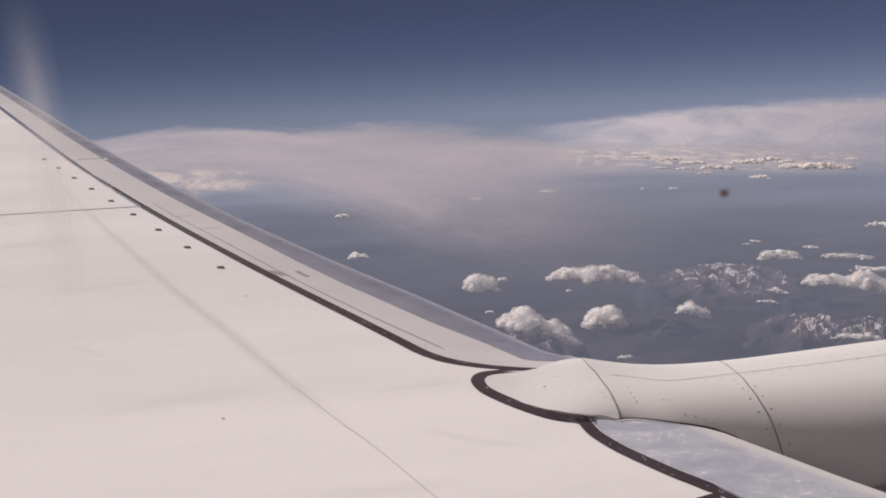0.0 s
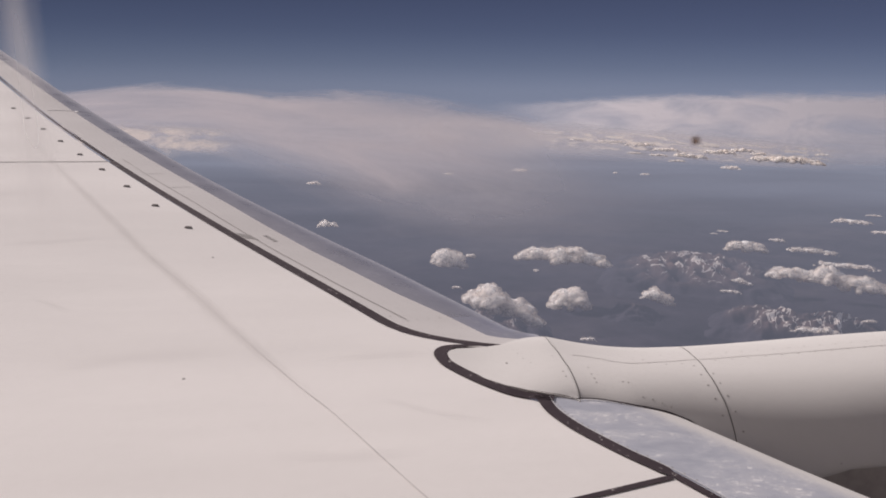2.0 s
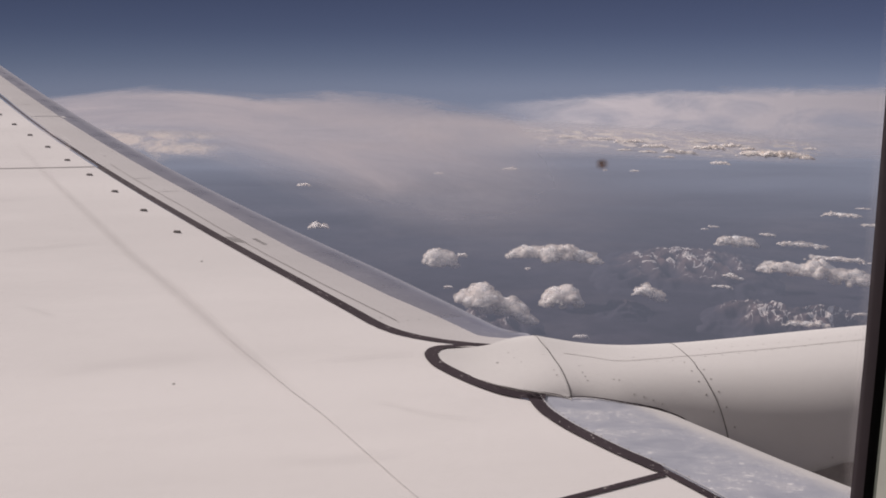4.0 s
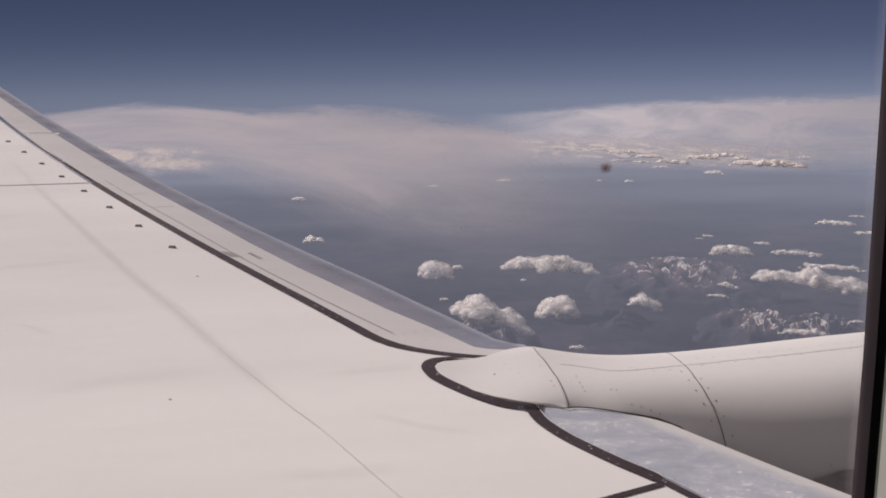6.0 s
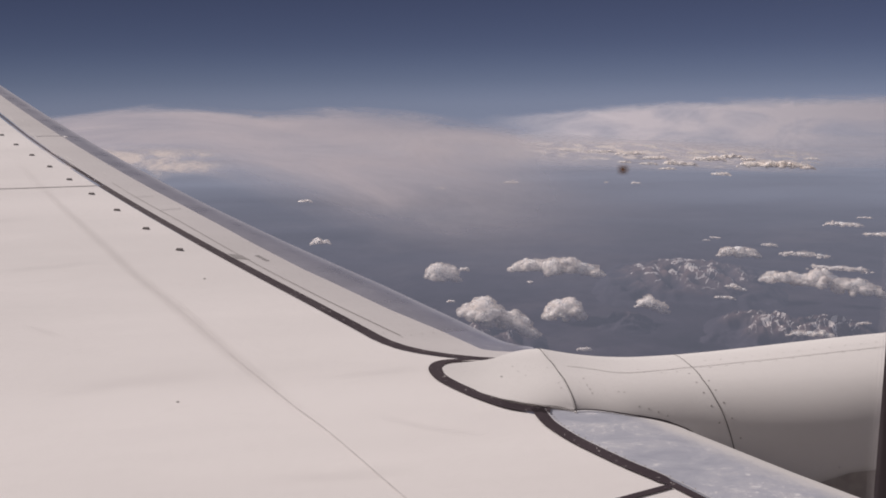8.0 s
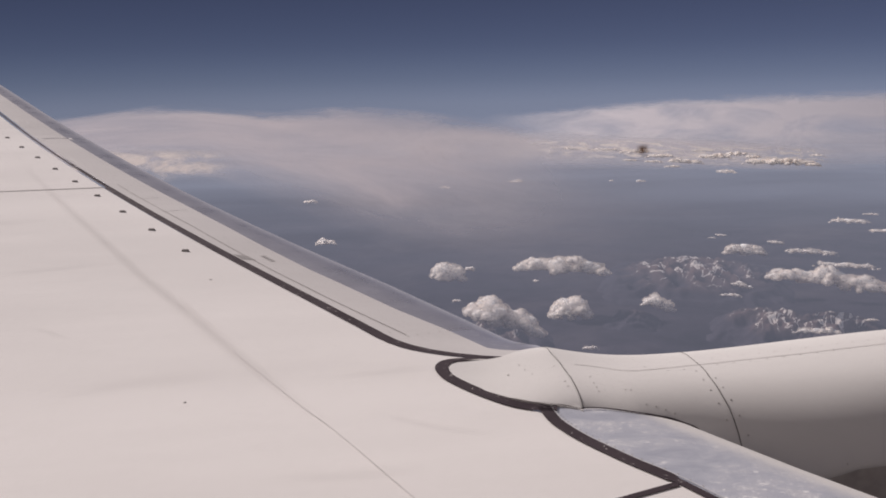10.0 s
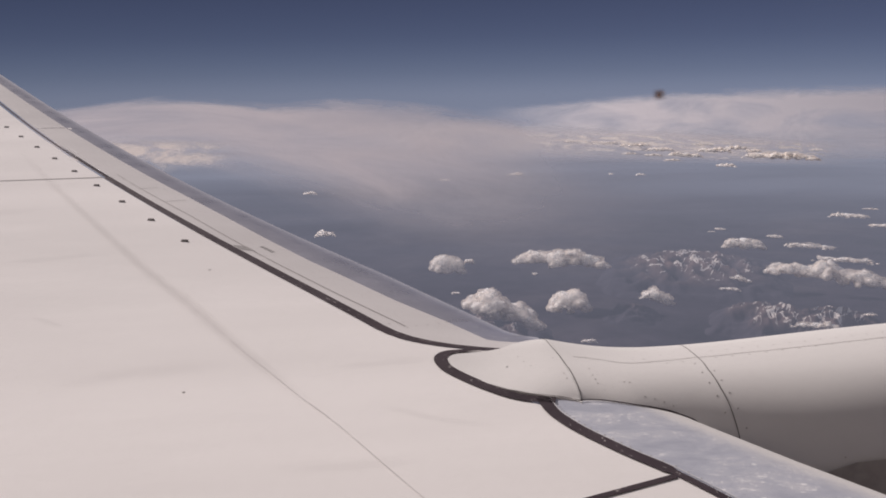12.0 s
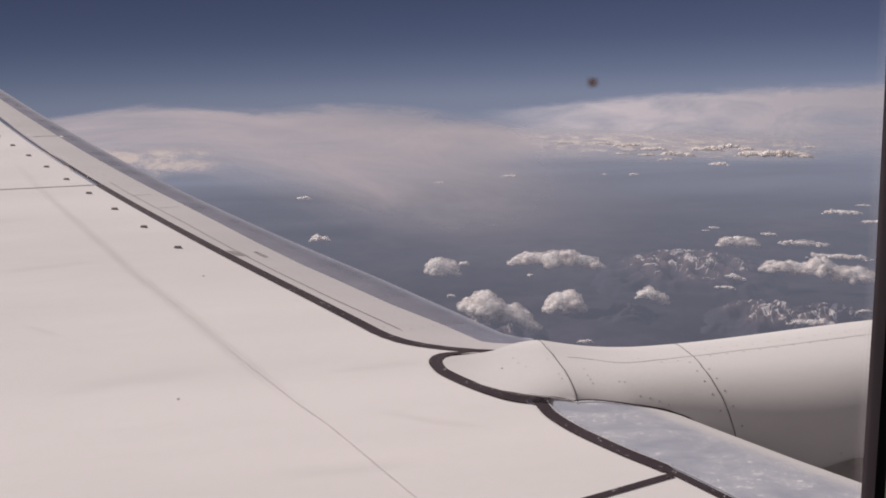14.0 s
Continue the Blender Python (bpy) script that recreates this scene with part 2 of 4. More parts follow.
NOSE = ((1.2, 0.54), (1.8, 0.518), (2.1, 0.494), (2.4, 0.45), (2.7, 0.395), (2.95, 0.40), (3.2, 0.485), (3.4, 0.492), (3.7, 0.514), (4.2, 0.532), (5, 0.513), (6, 0.502), (7.5, 0.50), (9.5, 0.468), (12, 0.472), (16, 0.44))


def wing_point(v, s, lift=0.0):
    """v: span station; s: way forward of the slat gap, square to it. The nose rolls over past the gap."""
    if s <= 0:
        x, y = gap_x(v) + s * CL, v + s * SL
        return Vector((x, y, skin_z(y) + lift))
    return nose_point(v, math.asin(min(1, s / nose_width(v))), lift)


def nose_width(v):
    return lerp_table(NOSE, v)


def nose_point(v, th, lift=0.0):
    w = nose_width(v)
    k = min(max((3.5 - v) / 0.3, 0), 1) if v > 3.05 else 0    # the slat's end flattens towards the pylon
    b = (0.2 - 0.15 * k * k * (3 - 2 * k)) * w
    if v <= 3.05:                     # shallower towards the pylon
        b = w * lerp_table(((2.4, 0.2), (2.65, 0.165), (2.95, 0.09), (3.05, 0.05)), v)
    s = w * math.sin(th) + lift * math.sin(th)
    drop = b * (1 - math.cos(th))
    return Vector((gap_x(v) + s * CL, v + s * SL, skin_z(v) + 0.105 * s * SL - drop + lift * math.cos(th)))


def plan(x, y, lift=0.0):
    return Vector((x, y, skin_z(y) + lift))


def wing_z(x, y):
    """The height of the wing's face, nose included, over a place in plan."""
    s = 0.0
    for _ in range(12):
        s = (x - gap_x(y - s * SL)) / CL
        s = max(-5.0, min(s, 0.49))
    return wing_point(y - s * SL, s).z


def slat_foot(v):
    """The middle of the slat's gap, as a way forward of the skin's front."""
    return 1.9 * max(0.0, 3.6 - v) ** 2 + lerp_table(((3.3, 0.0), (3.45, 0.005), (3.55, 0.012), (3.7, 0.018), (4.0, 0.023), (6.3, 0.024), (16, 0.024)), v)


def strip(center, half, lift):
    """A flat strip along a plan curve, lying on the wing skin; half is a half width or a function of the way along (0 to 1)."""
    rows = []
    n = len(center)
    for i, p in enumerate(center):
        d = (center[min(i + 1, n - 1)] - center[max(i - 1, 0)])
        d = Vector((d.x, d.y, 0)).normalized()
        h = half(i / (n - 1)) if callable(half) else half
        a, b = p + Vector((-d.y, d.x, 0)) * h, p - Vector((-d.y, d.x, 0)) * h
        rows.append([(a.x, a.y, skin_z(a.y) + lift), (b.x, b.y, skin_z(b.y) + lift)])
    return grid(rows, flip=True)


wing = empty("aircraft_wing", label="white painted airliner wing with bare metal leading edge", category="wing")

def seal_s(v):
    """The line of the inboard seal, as a way forward of the gap."""
    return lerp_table(((1.2, -0.03), (1.776, -0.0126), (2.239, 0.0028), (2.443, 0.0086), (2.587, -0.0028), (2.662, -0.0096), (2.749, -0.0026), (2.836, 0.0172), (2.919, 0.0539)), v)


# main skin, from the gap aft
spans = sorted([1.2 + 0.12 * i for i in range(118)] + [3.265, 3.266, 3.3, 3.34, 3.38, 3.42, 3.46, 3.5])
rows = []
for v in spans:
    front = slat_foot(v) - 0.022 if v > 3.2655 else (-0.012 if v > 2.935 else seal_s(v))
    back = max(-6.5, (0.222 - v) / SL)          # as far as the fuselage side
    ss = [front, min(front, 0.5 * front - 0.01), -0.025] + [-0.03 + (back + 0.03) * (k / 21) ** 1.6 for k in range(22)]
    rows.append([wing_point(v, s) for s in ss])
part("upper_skin", thick(grid(rows, flip=True), 0.012), WHITE, wing)

part("pylon_saddle", thick(grid([[wing_point(v, s) for s in (-0.012, 0.05, 0.1, 0.15, 0.2, 0.25, 0.3)] for v in (2.945, 3.0, 3.1, 3.2, 3.265)]), 0.012), WHITE, wing)

# slats: white upper face and polished nose
def band_start(v):
    """Where the white paint ends and the bare nose begins, as an angle round the nose."""
    return lerp_table(((3.17, 1.2), (3.252, 0.90), (3.293, 0.724), (3.326, 0.615), (3.359, 0.56), (3.46, 0.575), (3.563, 0.565), (3.68, 0.53), (3.82, 0.497), (4.4, 0.47), (4.8, 0.50), (5.2, 0.545), (5.7, 0.57), (8.0, 0.58), (16, 0.57)), v)


def slat_limits(v):
    """First and last angle of the slat's face: from its rear edge to the nose, cut off square at the pylon."""
    w = nose_width(v)
    s0 = max(slat_foot(v) + 0.022, (3.372 - v) / SL if v < 3.30 else 0)
    s1 = (0.749 - gap_x(v)) / CL
    return math.asin(min(1, s0 / w)), (math.asin(s1 / w) if s1 < w else 2.6)


def nose_sheet(rows):
    """A sheet round the nose through rows of (span, angle), which are its UV too."""
    bm = grid([[nose_point(v, th) for v, th in r] for r in rows])
    layer = bm.loops.layers.uv.new("UVMap")
    bm.verts.ensure_lookup_table()
    bm.verts.index_update()
    flat = [q for r in rows for q in r]
    for f in bm.faces:
        for lp in f.loops:
            lp[layer].uv = flat[lp.vert.index]
    return bm


slat_spans = [(3.18, 8.05), (8.065, 12.5), (12.515, 15.3)]
for v0, v1 in slat_spans:
    vv = [v0 + (v1 - v0) * (k / 120) ** (1.9 if v0 < 4 else 1.0) for k in range(121)]
    upper, nose = [], []
    for v in vv:
        a, c = slat_limits(v)
        b = min(max(band_start(v), a), c)
        upper.append([nose_point(v, th) for th in np.linspace(a, b, 10)])
        nose.append([(v, th) for th in np.linspace(b, c, 26)])
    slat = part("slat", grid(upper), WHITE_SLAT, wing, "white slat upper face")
    bare = [k for k, v in enumerate(vv) if v < 3.555]
    if bare:
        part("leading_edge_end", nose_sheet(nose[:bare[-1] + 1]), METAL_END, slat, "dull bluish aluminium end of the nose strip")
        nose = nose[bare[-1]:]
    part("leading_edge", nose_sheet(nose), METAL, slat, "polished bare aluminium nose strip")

# seal in the gap
for v0, v1, h in ((3.24, 6.30, 0.0215), (6.3, 15.3, 0.009)):
    part("slat_seal", grid([[wing_point(v, slat_foot(v) + k, 0.002) for k in (-h, -h / 3, h / 3, h)] for v in np.linspace(v0, v1, 50)]), SEAL, wing, "dark chipped rubber seal")

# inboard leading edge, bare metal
part("inboard_leading_edge", nose_sheet([[(v, th) for th in np.linspace(math.asin(max(seal_s(v), 0.0005) / nose_width(v)), 2.6, 40)] for v in np.linspace(1.2, 2.94, 46)]), METAL_IN, wing, "dull bare aluminium inboard leading edge, reflection painted pale at the nose")
inner_gap = [plan(p.x, p.y) for p in spline([(0.644, 2.955, 0), (0.648, 2.91, 0), (0.656, 2.855, 0), (0.676, 2.80, 0), (0.7095, 2.731, 0), (0.755, 2.658, 0), (0.809, 2.578, 0), (0.877, 2.488, 0), (0.941, 2.383, 0), (1.02, 2.245, 0), (1.30, 1.77, 0)], 6)]
part("inboard_seal", strip(inner_gap, lambda t: 0.0205 if t < 0.71 else 0.0125, 0.004), SEAL, wing, "dark chipped rubber seal")
def beside(c, off):
    """A plan curve shifted sideways."""
    out = []
    for i, p in enumerate(c):
        d = c[min(i + 1, len(c) - 1)] - c[max(i - 1, 0)]
        d = Vector((d.x, d.y, 0)).normalized()
        q = p + Vector((-d.y, d.x, 0)) * off
        out.append(Vector((q.x, q.y, wing_z(q.x, q.y) if q.x > gap_x(q.y) else skin_z(q.y))))
    return out


rim_curve = beside(inner_gap, 0.0222)
part("edge_rim", strip(rim_curve, 0.0022, 0.004), METAL_RIM, wing, "bright worn metal rim")
part("root_joint", strip([plan(0.885 - 0.05 * k, 2.452 - 0.0175 * k) for k in range(24)], 0.0105, 0.003), SEAL, wing, "dark chipped rubber joint")

# pylon seal loop
loop = [plan(p.x, p.y) for p in spline([(0.54, 3.361, 0), (0.424, 3.354, 0), (0.386, 3.331, 0), (0.370, 3.288, 0), (0.380, 3.225, 0), (0.411, 3.165, 0), (0.4625, 3.09, 0), (0.512, 3.03, 0), (0.561, 2.982, 0), (0.613, 2.953, 0), (0.68, 2.934, 0)], 8)]
part("pylon_seal", strip(loop, lambda t: 0.005 + 0.017 * min(1, t * 5), 0.004), SEAL, wing, "dark chipped rubber seal round the pylon")

# thin joints on the skin
lap = [plan(p.x, p.y) for p in spline([(-3.4, 10.0, 0), (-2.195, 7.452, 0), (-1.891, 6.775, 0), (-1.504, 5.943, 0), (-0.946, 4.771, 0), (-0.799, 4.460, 0), (-0.628, 4.134, 0), (-0.526, 3.935, 0), (-0.419, 3.714, 0), (-0.304, 3.478, 0), (-0.202, 3.279, 0), (-0.086, 3.052, 0), (0.025, 2.850, 0), (0.204, 2.477, 0), (0.535, 1.80, 0)], 6)]
part("skin_joint", strip(lap[17:], 0.0018, 0.0022), FAINT, wing)


def soft_strip(center, half, lift, material, label):
    """A thin film along a plan curve that fades at its rim (UV: across, along)."""
    bm = bmesh.new()
    layer = bm.loops.layers.uv.new("UVMap")
    rows, n = [], len(center)
    for i, p in enumerate(center):
        d = center[min(i + 1, n - 1)] - center[max(i - 1, 0)]
        d = Vector((-d.y, d.x, 0)).normalized()
        rows.append([(bm.verts.new((q.x, q.y, skin_z(q.y) + lift)), (k, i / (n - 1))) for k in (0.0, 0.25, 0.5, 0.75, 1.0) for q in [p + d * half * (2 * k - 1)]])
    for a, b in zip(rows, rows[1:]):
        for i in range(4):
            q = (a[i + 1], a[i], b[i], b[i + 1])
            fc = bm.faces.new([v for v, _ in q])
            for lp, (_, uv) in zip(fc.loops, q):
                lp[layer].uv = uv
    return part("stain", bm, material, wing, label)


GRIME = dirt_reflection_film("joint_grime", (0.30, 0.27, 0.26), (0.08, 0.0, 0.30, 0.72, 1.0), 14.0, 0.0)
GRIME_FAINT = dirt_reflection_film("faint_grime", (0.30, 0.27, 0.26), (0.04, 0.0, 0.4, 0.6, 1.0), 5.0, 0.0)
soft_strip(lap[4:74], 0.038, 0.0012, GRIME, "faint grubby band along a skin joint")
for pts, w in ((((-1.55, 4.56), (-1.205, 4.63), (-1.0, 4.69)), 0.06), (((-1.12, 3.88), (-1.022, 3.81), (-0.92, 3.71)), 0.025), (((-0.05, 3.265), (0.178, 3.283), (0.36, 3.31)), 0.045),
               (((-0.9, 3.2), (-0.6, 3.3), (-0.3, 3.33)), 0.09), (((-0.2, 2.62), (0.05, 2.6), (0.3, 2.63)), 0.05), (((-2.3, 5.4), (-1.8, 5.5), (-1.4, 5.55)), 0.10), (((0.1, 3.0), (0.3, 2.86), (0.5, 2.78)), 0.03)):
    soft_strip([plan(p.x, p.y) for p in spline([(*p, 0) for p in pts], 8)], w, 0.0016, GRIME_FAINT, "faint grey streak on the paint")
part("skin_joint", strip([plan(-1.35 - 0.2 * k, 6.315 - 0.011 * k) for k in range(30)], 0.008, 0.002), LINE, wing)
def slat_line(v):
    return lerp_table(((3.58, 0.191), (3.76, 0.179), (4.0, 0.165), (4.4, 0.161), (4.7, 0.171), (5.0, 0.188), (5.3, 0.205), (5.9, 0.20), (6.35, 0.21)), v)


part("slat_joint", grid([[nose_point(v, slat_line(v) + d, 0.0015) for d in (-0.005, 0.005)] for v in np.linspace(3.58, 6.35, 60)]), LINE, wing)

# vortex generators
for k in range(9):
    t = k / 7
    x, y = -0.67 - 1.56 * t, 4.85 + 2.89 * t
    bm = bmesh.new()
    bmesh.ops.create_cube(bm, size=1)
    for v in bm.verts:
        top = v.co.z > 0
        v.co.x *= 0.046 if not top else 0.03
        v.co.y *= 0.008
        v.co.z = 0.011 if top else -0.004
    bmesh.ops.bevel(bm, geom=bm.edges[:], offset=0.002, segments=1, affect="EDGES")
    bm.transform(pose(x, y, skin_z(y), 0, 0, -18))
    part("vortex_generator", bm, VANE, wing, "small dark grey vane", smooth=False)

# ---- engine nacelle and pylon ----
nacelle = empty("engine_nacelle", label="white engine nacelle with pylon fairing ahead of the wing", category="engine")


cx = np.linspace(0.6, 3.6, 60)
CREST = np.polyfit(cx - 0.75, -0.942 - 0.031 * (cx - 0.75) + 0.055 * np.minimum(cx - 0.75, 1.6) ** 2 + np.interp(cx, (0.6, 0.75, 1.08, 1.3, 1.55, 1.75, 1.9, 2.3, 3.6), (0.003, 0.004, -0.005, -0.001, 0.006, 0, -0.008, -0.03, -0.10)), 6)


def nacelle_section(x):
    k = min(max((x - 0.6) / 1.10, 0), 1)
    k = k * k * (3 - 2 * k)
    a, b = 0.292 + 0.266 * k, 0.02 + 1.283 * k
    zt = float(np.polyval(CREST, x - 0.75))
    slim = 1 - min(max((x - 0.77) / 0.17, 0), 1)
    slim = 0.018 * slim * slim * (3 - 2 * slim)
    yc, a = 3.186 + slim, a - slim
    if x < 0.757:                     # the rounded tail of the fairing on the wing
        lo = lerp_table(((0.394, 3.293), (0.399, 3.232), (0.407, 3.208), (0.444, 3.152), (0.495, 3.078), (0.547, 3.021), (0.606, 2.981), (0.661, 2.958), (0.70, 2.949), (0.757, yc - 0.97 * a)), x)
        hi = lerp_table(((0.394, 3.293), (0.405, 3.318), (0.43, 3.335), (0.546, 3.345), (0.58, 3.352), (0.65, 3.40), (0.757, 3.46)), x)
        a, yc = max(0.002, (hi - lo) / 2), (hi + lo) / 2
    return yc, zt, a, b


def nacelle_point(x, ph, lift=0.0):
    yc, zt, a, b = nacelle_section(x)
    e = 2 / 3.2
    if x < 0.7575:                    # the fairing's tail thins out, flush with the wing
        q = min(max((x - 0.44) / 0.317, 0), 1)
        q = q * q * (3 - 2 * q)
        s = math.sin(max(-math.pi / 2, min(math.pi / 2, ph)))
        yy = yc - a * math.copysign(abs(s) ** e, s)
        base = wing_z(x, yy) + 0.003
        y0, _, a0, _ = nacelle_section(0.758)
        u = (y0 - yy) / a0            # the cowl ahead, at the same width
        rise = nacelle_point(0.758, math.copysign(math.asin(abs(u) ** (1 / e)), u)).z - base if abs(u) < 1 else 0
        return Vector((x, yy, base + q * max(0, rise) - max(0.0, abs(ph) - 1.57) * 0.05 + lift))
    c, s = math.cos(ph), math.sin(ph)
    yy = yc - (a + lift) * math.copysign(abs(s) ** e, s)
    z = zt - b * (1 - math.copysign(abs(c) ** e, c))
    lean = min(max((x - 0.6) / 0.5, 0), 1)
    z += 0.105 * (1 - lean * lean * (3 - 2 * lean)) * (yy - 3.186)
    return Vector((x, yy, z + lift))


phis = np.linspace(-1.9, 1.9, 72)
for name, x0, x1 in (("pylon_fairing", 0.394, 0.7573), ("pylon_cowl", 0.7577, 1.1972), ("fan_cowl", 1.1972, 3.6)):
    part(name, grid([[nacelle_point(x, p) for p in phis] for x in x0 + (x1 - x0) * np.linspace(0, 1, 44) ** (2.0 if x0 < 0.5 else 1.0)]), WHITE_COWL, nacelle)
REAR_JOINT = ((-1.9, 0.749), (-0.28, 0.749), (-0.023, 0.7565), (0.18, 0.762), (1.9, 0.762))
FRONT_JOINT = ((-1.9, 1.222), (-0.36, 1.222), (0.0, 1.209), (0.15, 1.198), (0.38, 1.199), (0.52, 1.206), (0.77, 1.214), (1.9, 1.22))
for way in (REAR_JOINT, FRONT_JOINT):
    part("cowl_joint", grid([[nacelle_point(lerp_table(way, p) + d, p, 0.001) for p in np.linspace(-1.9, 1.9, 140)] for d in (-0.0015, 0.0015)]), DARK, nacelle)


def lower_edge(x):
    """Where the cowl's inboard side goes down into the wing's nose."""
    for p in np.linspace(0.15, 1.9, 400):
        q = nacelle_point(x, p)
        if q.z < wing_z(q.x, q.y):
            return q, p
    return q, p


edge = [(x, lower_edge(x)[1] if x > 0.757 else 1.5) for x in np.linspace(0.62, 1.10, 34)]
part("cowl_seal", grid([[nacelle_point(x, p + d, 0.002) for d in ((-0.03 * w, 0.01, 0.04) if x > 0.757 else (-0.16 * (x - 0.6) / 0.15, -0.02, 0.07))] for (x, p), w in zip(edge, [1 - 0.6 * k / 33 for k in range(34)])]), SEAL, nacelle, "thin dark seal under the cowl")

under_cowl = [lower_edge(x)[0] for x in np.linspace(0.76, 0.96, 26)]
part("edge_rim", grid([[(q.x, q.y - d, wing_z(q.x, q.y - d) + 0.003) for d in (0.006, 0.006 + 0.007 * (1 - k / 26))] for k, q in enumerate(under_cowl)]), METAL_RIM, wing, "thin pale metal rim under the cowl")


def cowl_line(x):
    return lerp_table(((0.75, -0.012), (0.80, -0.006), (0.888, 0.0025), (0.92, 0.016), (0.961, 0.036), (1.0, 0.034), (1.071, 0.021), (1.173, 0.007), (1.36, 0.001), (3.6, 0.0)), x)


def cowl_across(x, p, d):
    """The angle d metres beside the angle p, across the crown of the cowl."""
    a = nacelle_section(x)[2]
    u = math.copysign(abs(math.sin(p)) ** (2 / 3.2), p) + d / a
    return math.copysign(math.asin(abs(u) ** 1.6), u)


part("cowl_joint", grid([[nacelle_point(x, cowl_across(x, cowl_line(x), d), 0.0012) for d in (-0.0016, 0.0016)] for x in np.linspace(0.80, 3.4, 120)]), COWL_LINE, nacelle)

# shade low on the cowl, painted as a dark patch
part("cowl_shade_patch", grid([[nacelle_point(x, p + d, 0.012) for d in (0, 0.15, 0.3, 0.45)] for x, p in ((1.40, 0.90), (1.447, 0.848), (1.485, 0.82), (1.537, 0.785), (1.59, 0.771), (1.7, 0.76), (2.0, 0.76), (2.6, 0.8))]), COWL_SHADE, nacelle, "dark grey patch low on the cowl, painted shade")

# rivets: one low dome, shared
dome = bmesh.new()
bmesh.ops.create_cone(dome, cap_ends=True, segments=8, radius1=0.0036, radius2=0.0026, depth=0.0008)
rivet_mesh = bpy.data.meshes.new("rivet")
dome.to_mesh(rivet_mesh)
dome.free()
rivet_mesh.materials.append(RIVET)
flush_mesh = rivet_mesh.copy()
flush_mesh.materials[0] = BAND_LINE


def rivet(place, normal, owner, size=1.0, mesh=rivet_mesh):
    ob = new("rivet", mesh)
    ob.parent = owner
    ob.matrix_basis = Matrix.LocRotScale(place, Vector((0, 0, 1)).rotation_difference(normal), (size, size, size))


def cowl_rivet(x, p, size=1.0):
    a, b, c = nacelle_point(x, p, 0.0007), nacelle_point(x + 0.01, p), nacelle_point(x, p + 0.01)
    nrm = (b - a).cross(a - c).normalized()
    rivet(a, nrm if nrm.z > 0 else -nrm, nacelle, size)


for x, p in ((1.175, 0.067), (1.173, 0.189), (1.174, 0.323), (1.179, 0.467), (1.187, 0.616), (1.215, 0.168), (1.216, 0.288), (1.221, 0.421), (1.229, 0.558), (1.24, 0.70)):
    cowl_rivet(x, p, 0.95)
for k in range(22):
    cowl_rivet(1.264 + 0.0585 * k, 0.013 * 0.75 ** k + 0.001, 0.85)
    cowl_rivet(1.276 + 0.0555 * k, -0.022, 0.7)
for x, p in ((1.028, 0.002), (1.036, 0.033), (1.144, 0.039), (1.09, 0.045), (0.624, -0.205), (0.634, -0.036), (0.65, 0.019), (0.73, -0.01), (0.826, 0.153), (0.825, 0.30), (0.827, 0.398), (0.828, 0.499), (0.911, 0.382), (0.927, 0.385), (0.956, 0.61), (0.984, 0.621), (1.01, 0.643), (1.035, 0.667), (0.738, 0.282), (0.739, 0.439), (1.515, 0.754)):
    cowl_rivet(x, p, 0.75)
cowl_rivet(0.575, -0.005, 1.5)

# marks and fasteners on the slat
part("slat_plate", grid([[nose_point(v - 0.045 * (th - 0.1) / 0.085, th, 0.0012) for th in (0.10, 0.14, 0.185)] for v in (4.66, 4.70, 4.745)]), MARK, wing, "small dark plate on the slat")
for k in range(4):
    part("marking_bar", grid([[nose_point(v, th, 0.0012) for th in (0.285, 0.325)] for v in (4.57 + 0.027 * k, 4.588 + 0.027 * k)]), MARK, wing, "small dark stencilled mark")
for v, th in ((5.62, 0.3), (8.6, 0.2), (5.95, 0.25)):
    part("slat_joint", grid([[nose_point(v + d, t, 0.0012) for t in (th - 0.08, th, th + 0.16)] for d in (0, 0.006)]), FAINT, wing)
part("joint_chip", grid([[nose_point(v, th, 0.002) for th in (0.59, 0.62, 0.66)] for v in (8.0, 8.03, 8.06)]), WHITE, wing, "pale chip at the joint of two slats")
for v, th in ((3.627, 0.123), (3.566, 0.185), (3.566, 0.267), (3.56, 0.36), (3.558, 0.463), (3.566, 0.56)):
    rivet(nose_point(v, th, 0.001), Vector((0, -0.1, 1)), wing, 0.9)
for x, y, k in ((-0.504, 4.391, 2.0), (-0.443, 3.126, 1.6)):
    rivet(plan(x, y, 0.001), Vector((0, -0.1, 1)), wing, k)
for v, th, w in ((8.75, 0.282, 0.12), (8.85, 0.137, 0.12), (6.58, 0.293, 0.10), (6.66, 0.17, 0.05), (7.05, 0.145, 0.2), (7.96, 0.135, 0.25), (5.95, 0.19, 0.25)):
    part("scuff", grid([[nose_point(v + d, t, 0.0012) for t in (th, th + 0.022)] for d in (0, w / 2, w)]), FAINT, wing, "small grey scuff")
for k in range(66):                   # fasteners in rows on both sides of the lap joint
    p, q = lap[23 + k * 38 // 66], lap[24 + k * 38 // 66]
    f = k * 38 / 66 % 1
    d = Vector((p.y - q.y, q.x - p.x, 0)).normalized()
    for off in (-0.034, -0.018, 0.018, 0.031):
        c = p.lerp(q, f) + d * off
        rivet(plan(c.x, c.y, 0.0016), Vector((0, -0.1, 1)), wing, 0.6 * min(1.0, (70 - k) / 26, (k + 8) / 22), flush_mesh)
for p in beside(inner_gap, 0.034)[6:48:2]:
    rivet(p + Vector((0, 0, 0.0008)), Vector((0, -0.1, 1)), wing, 0.7)

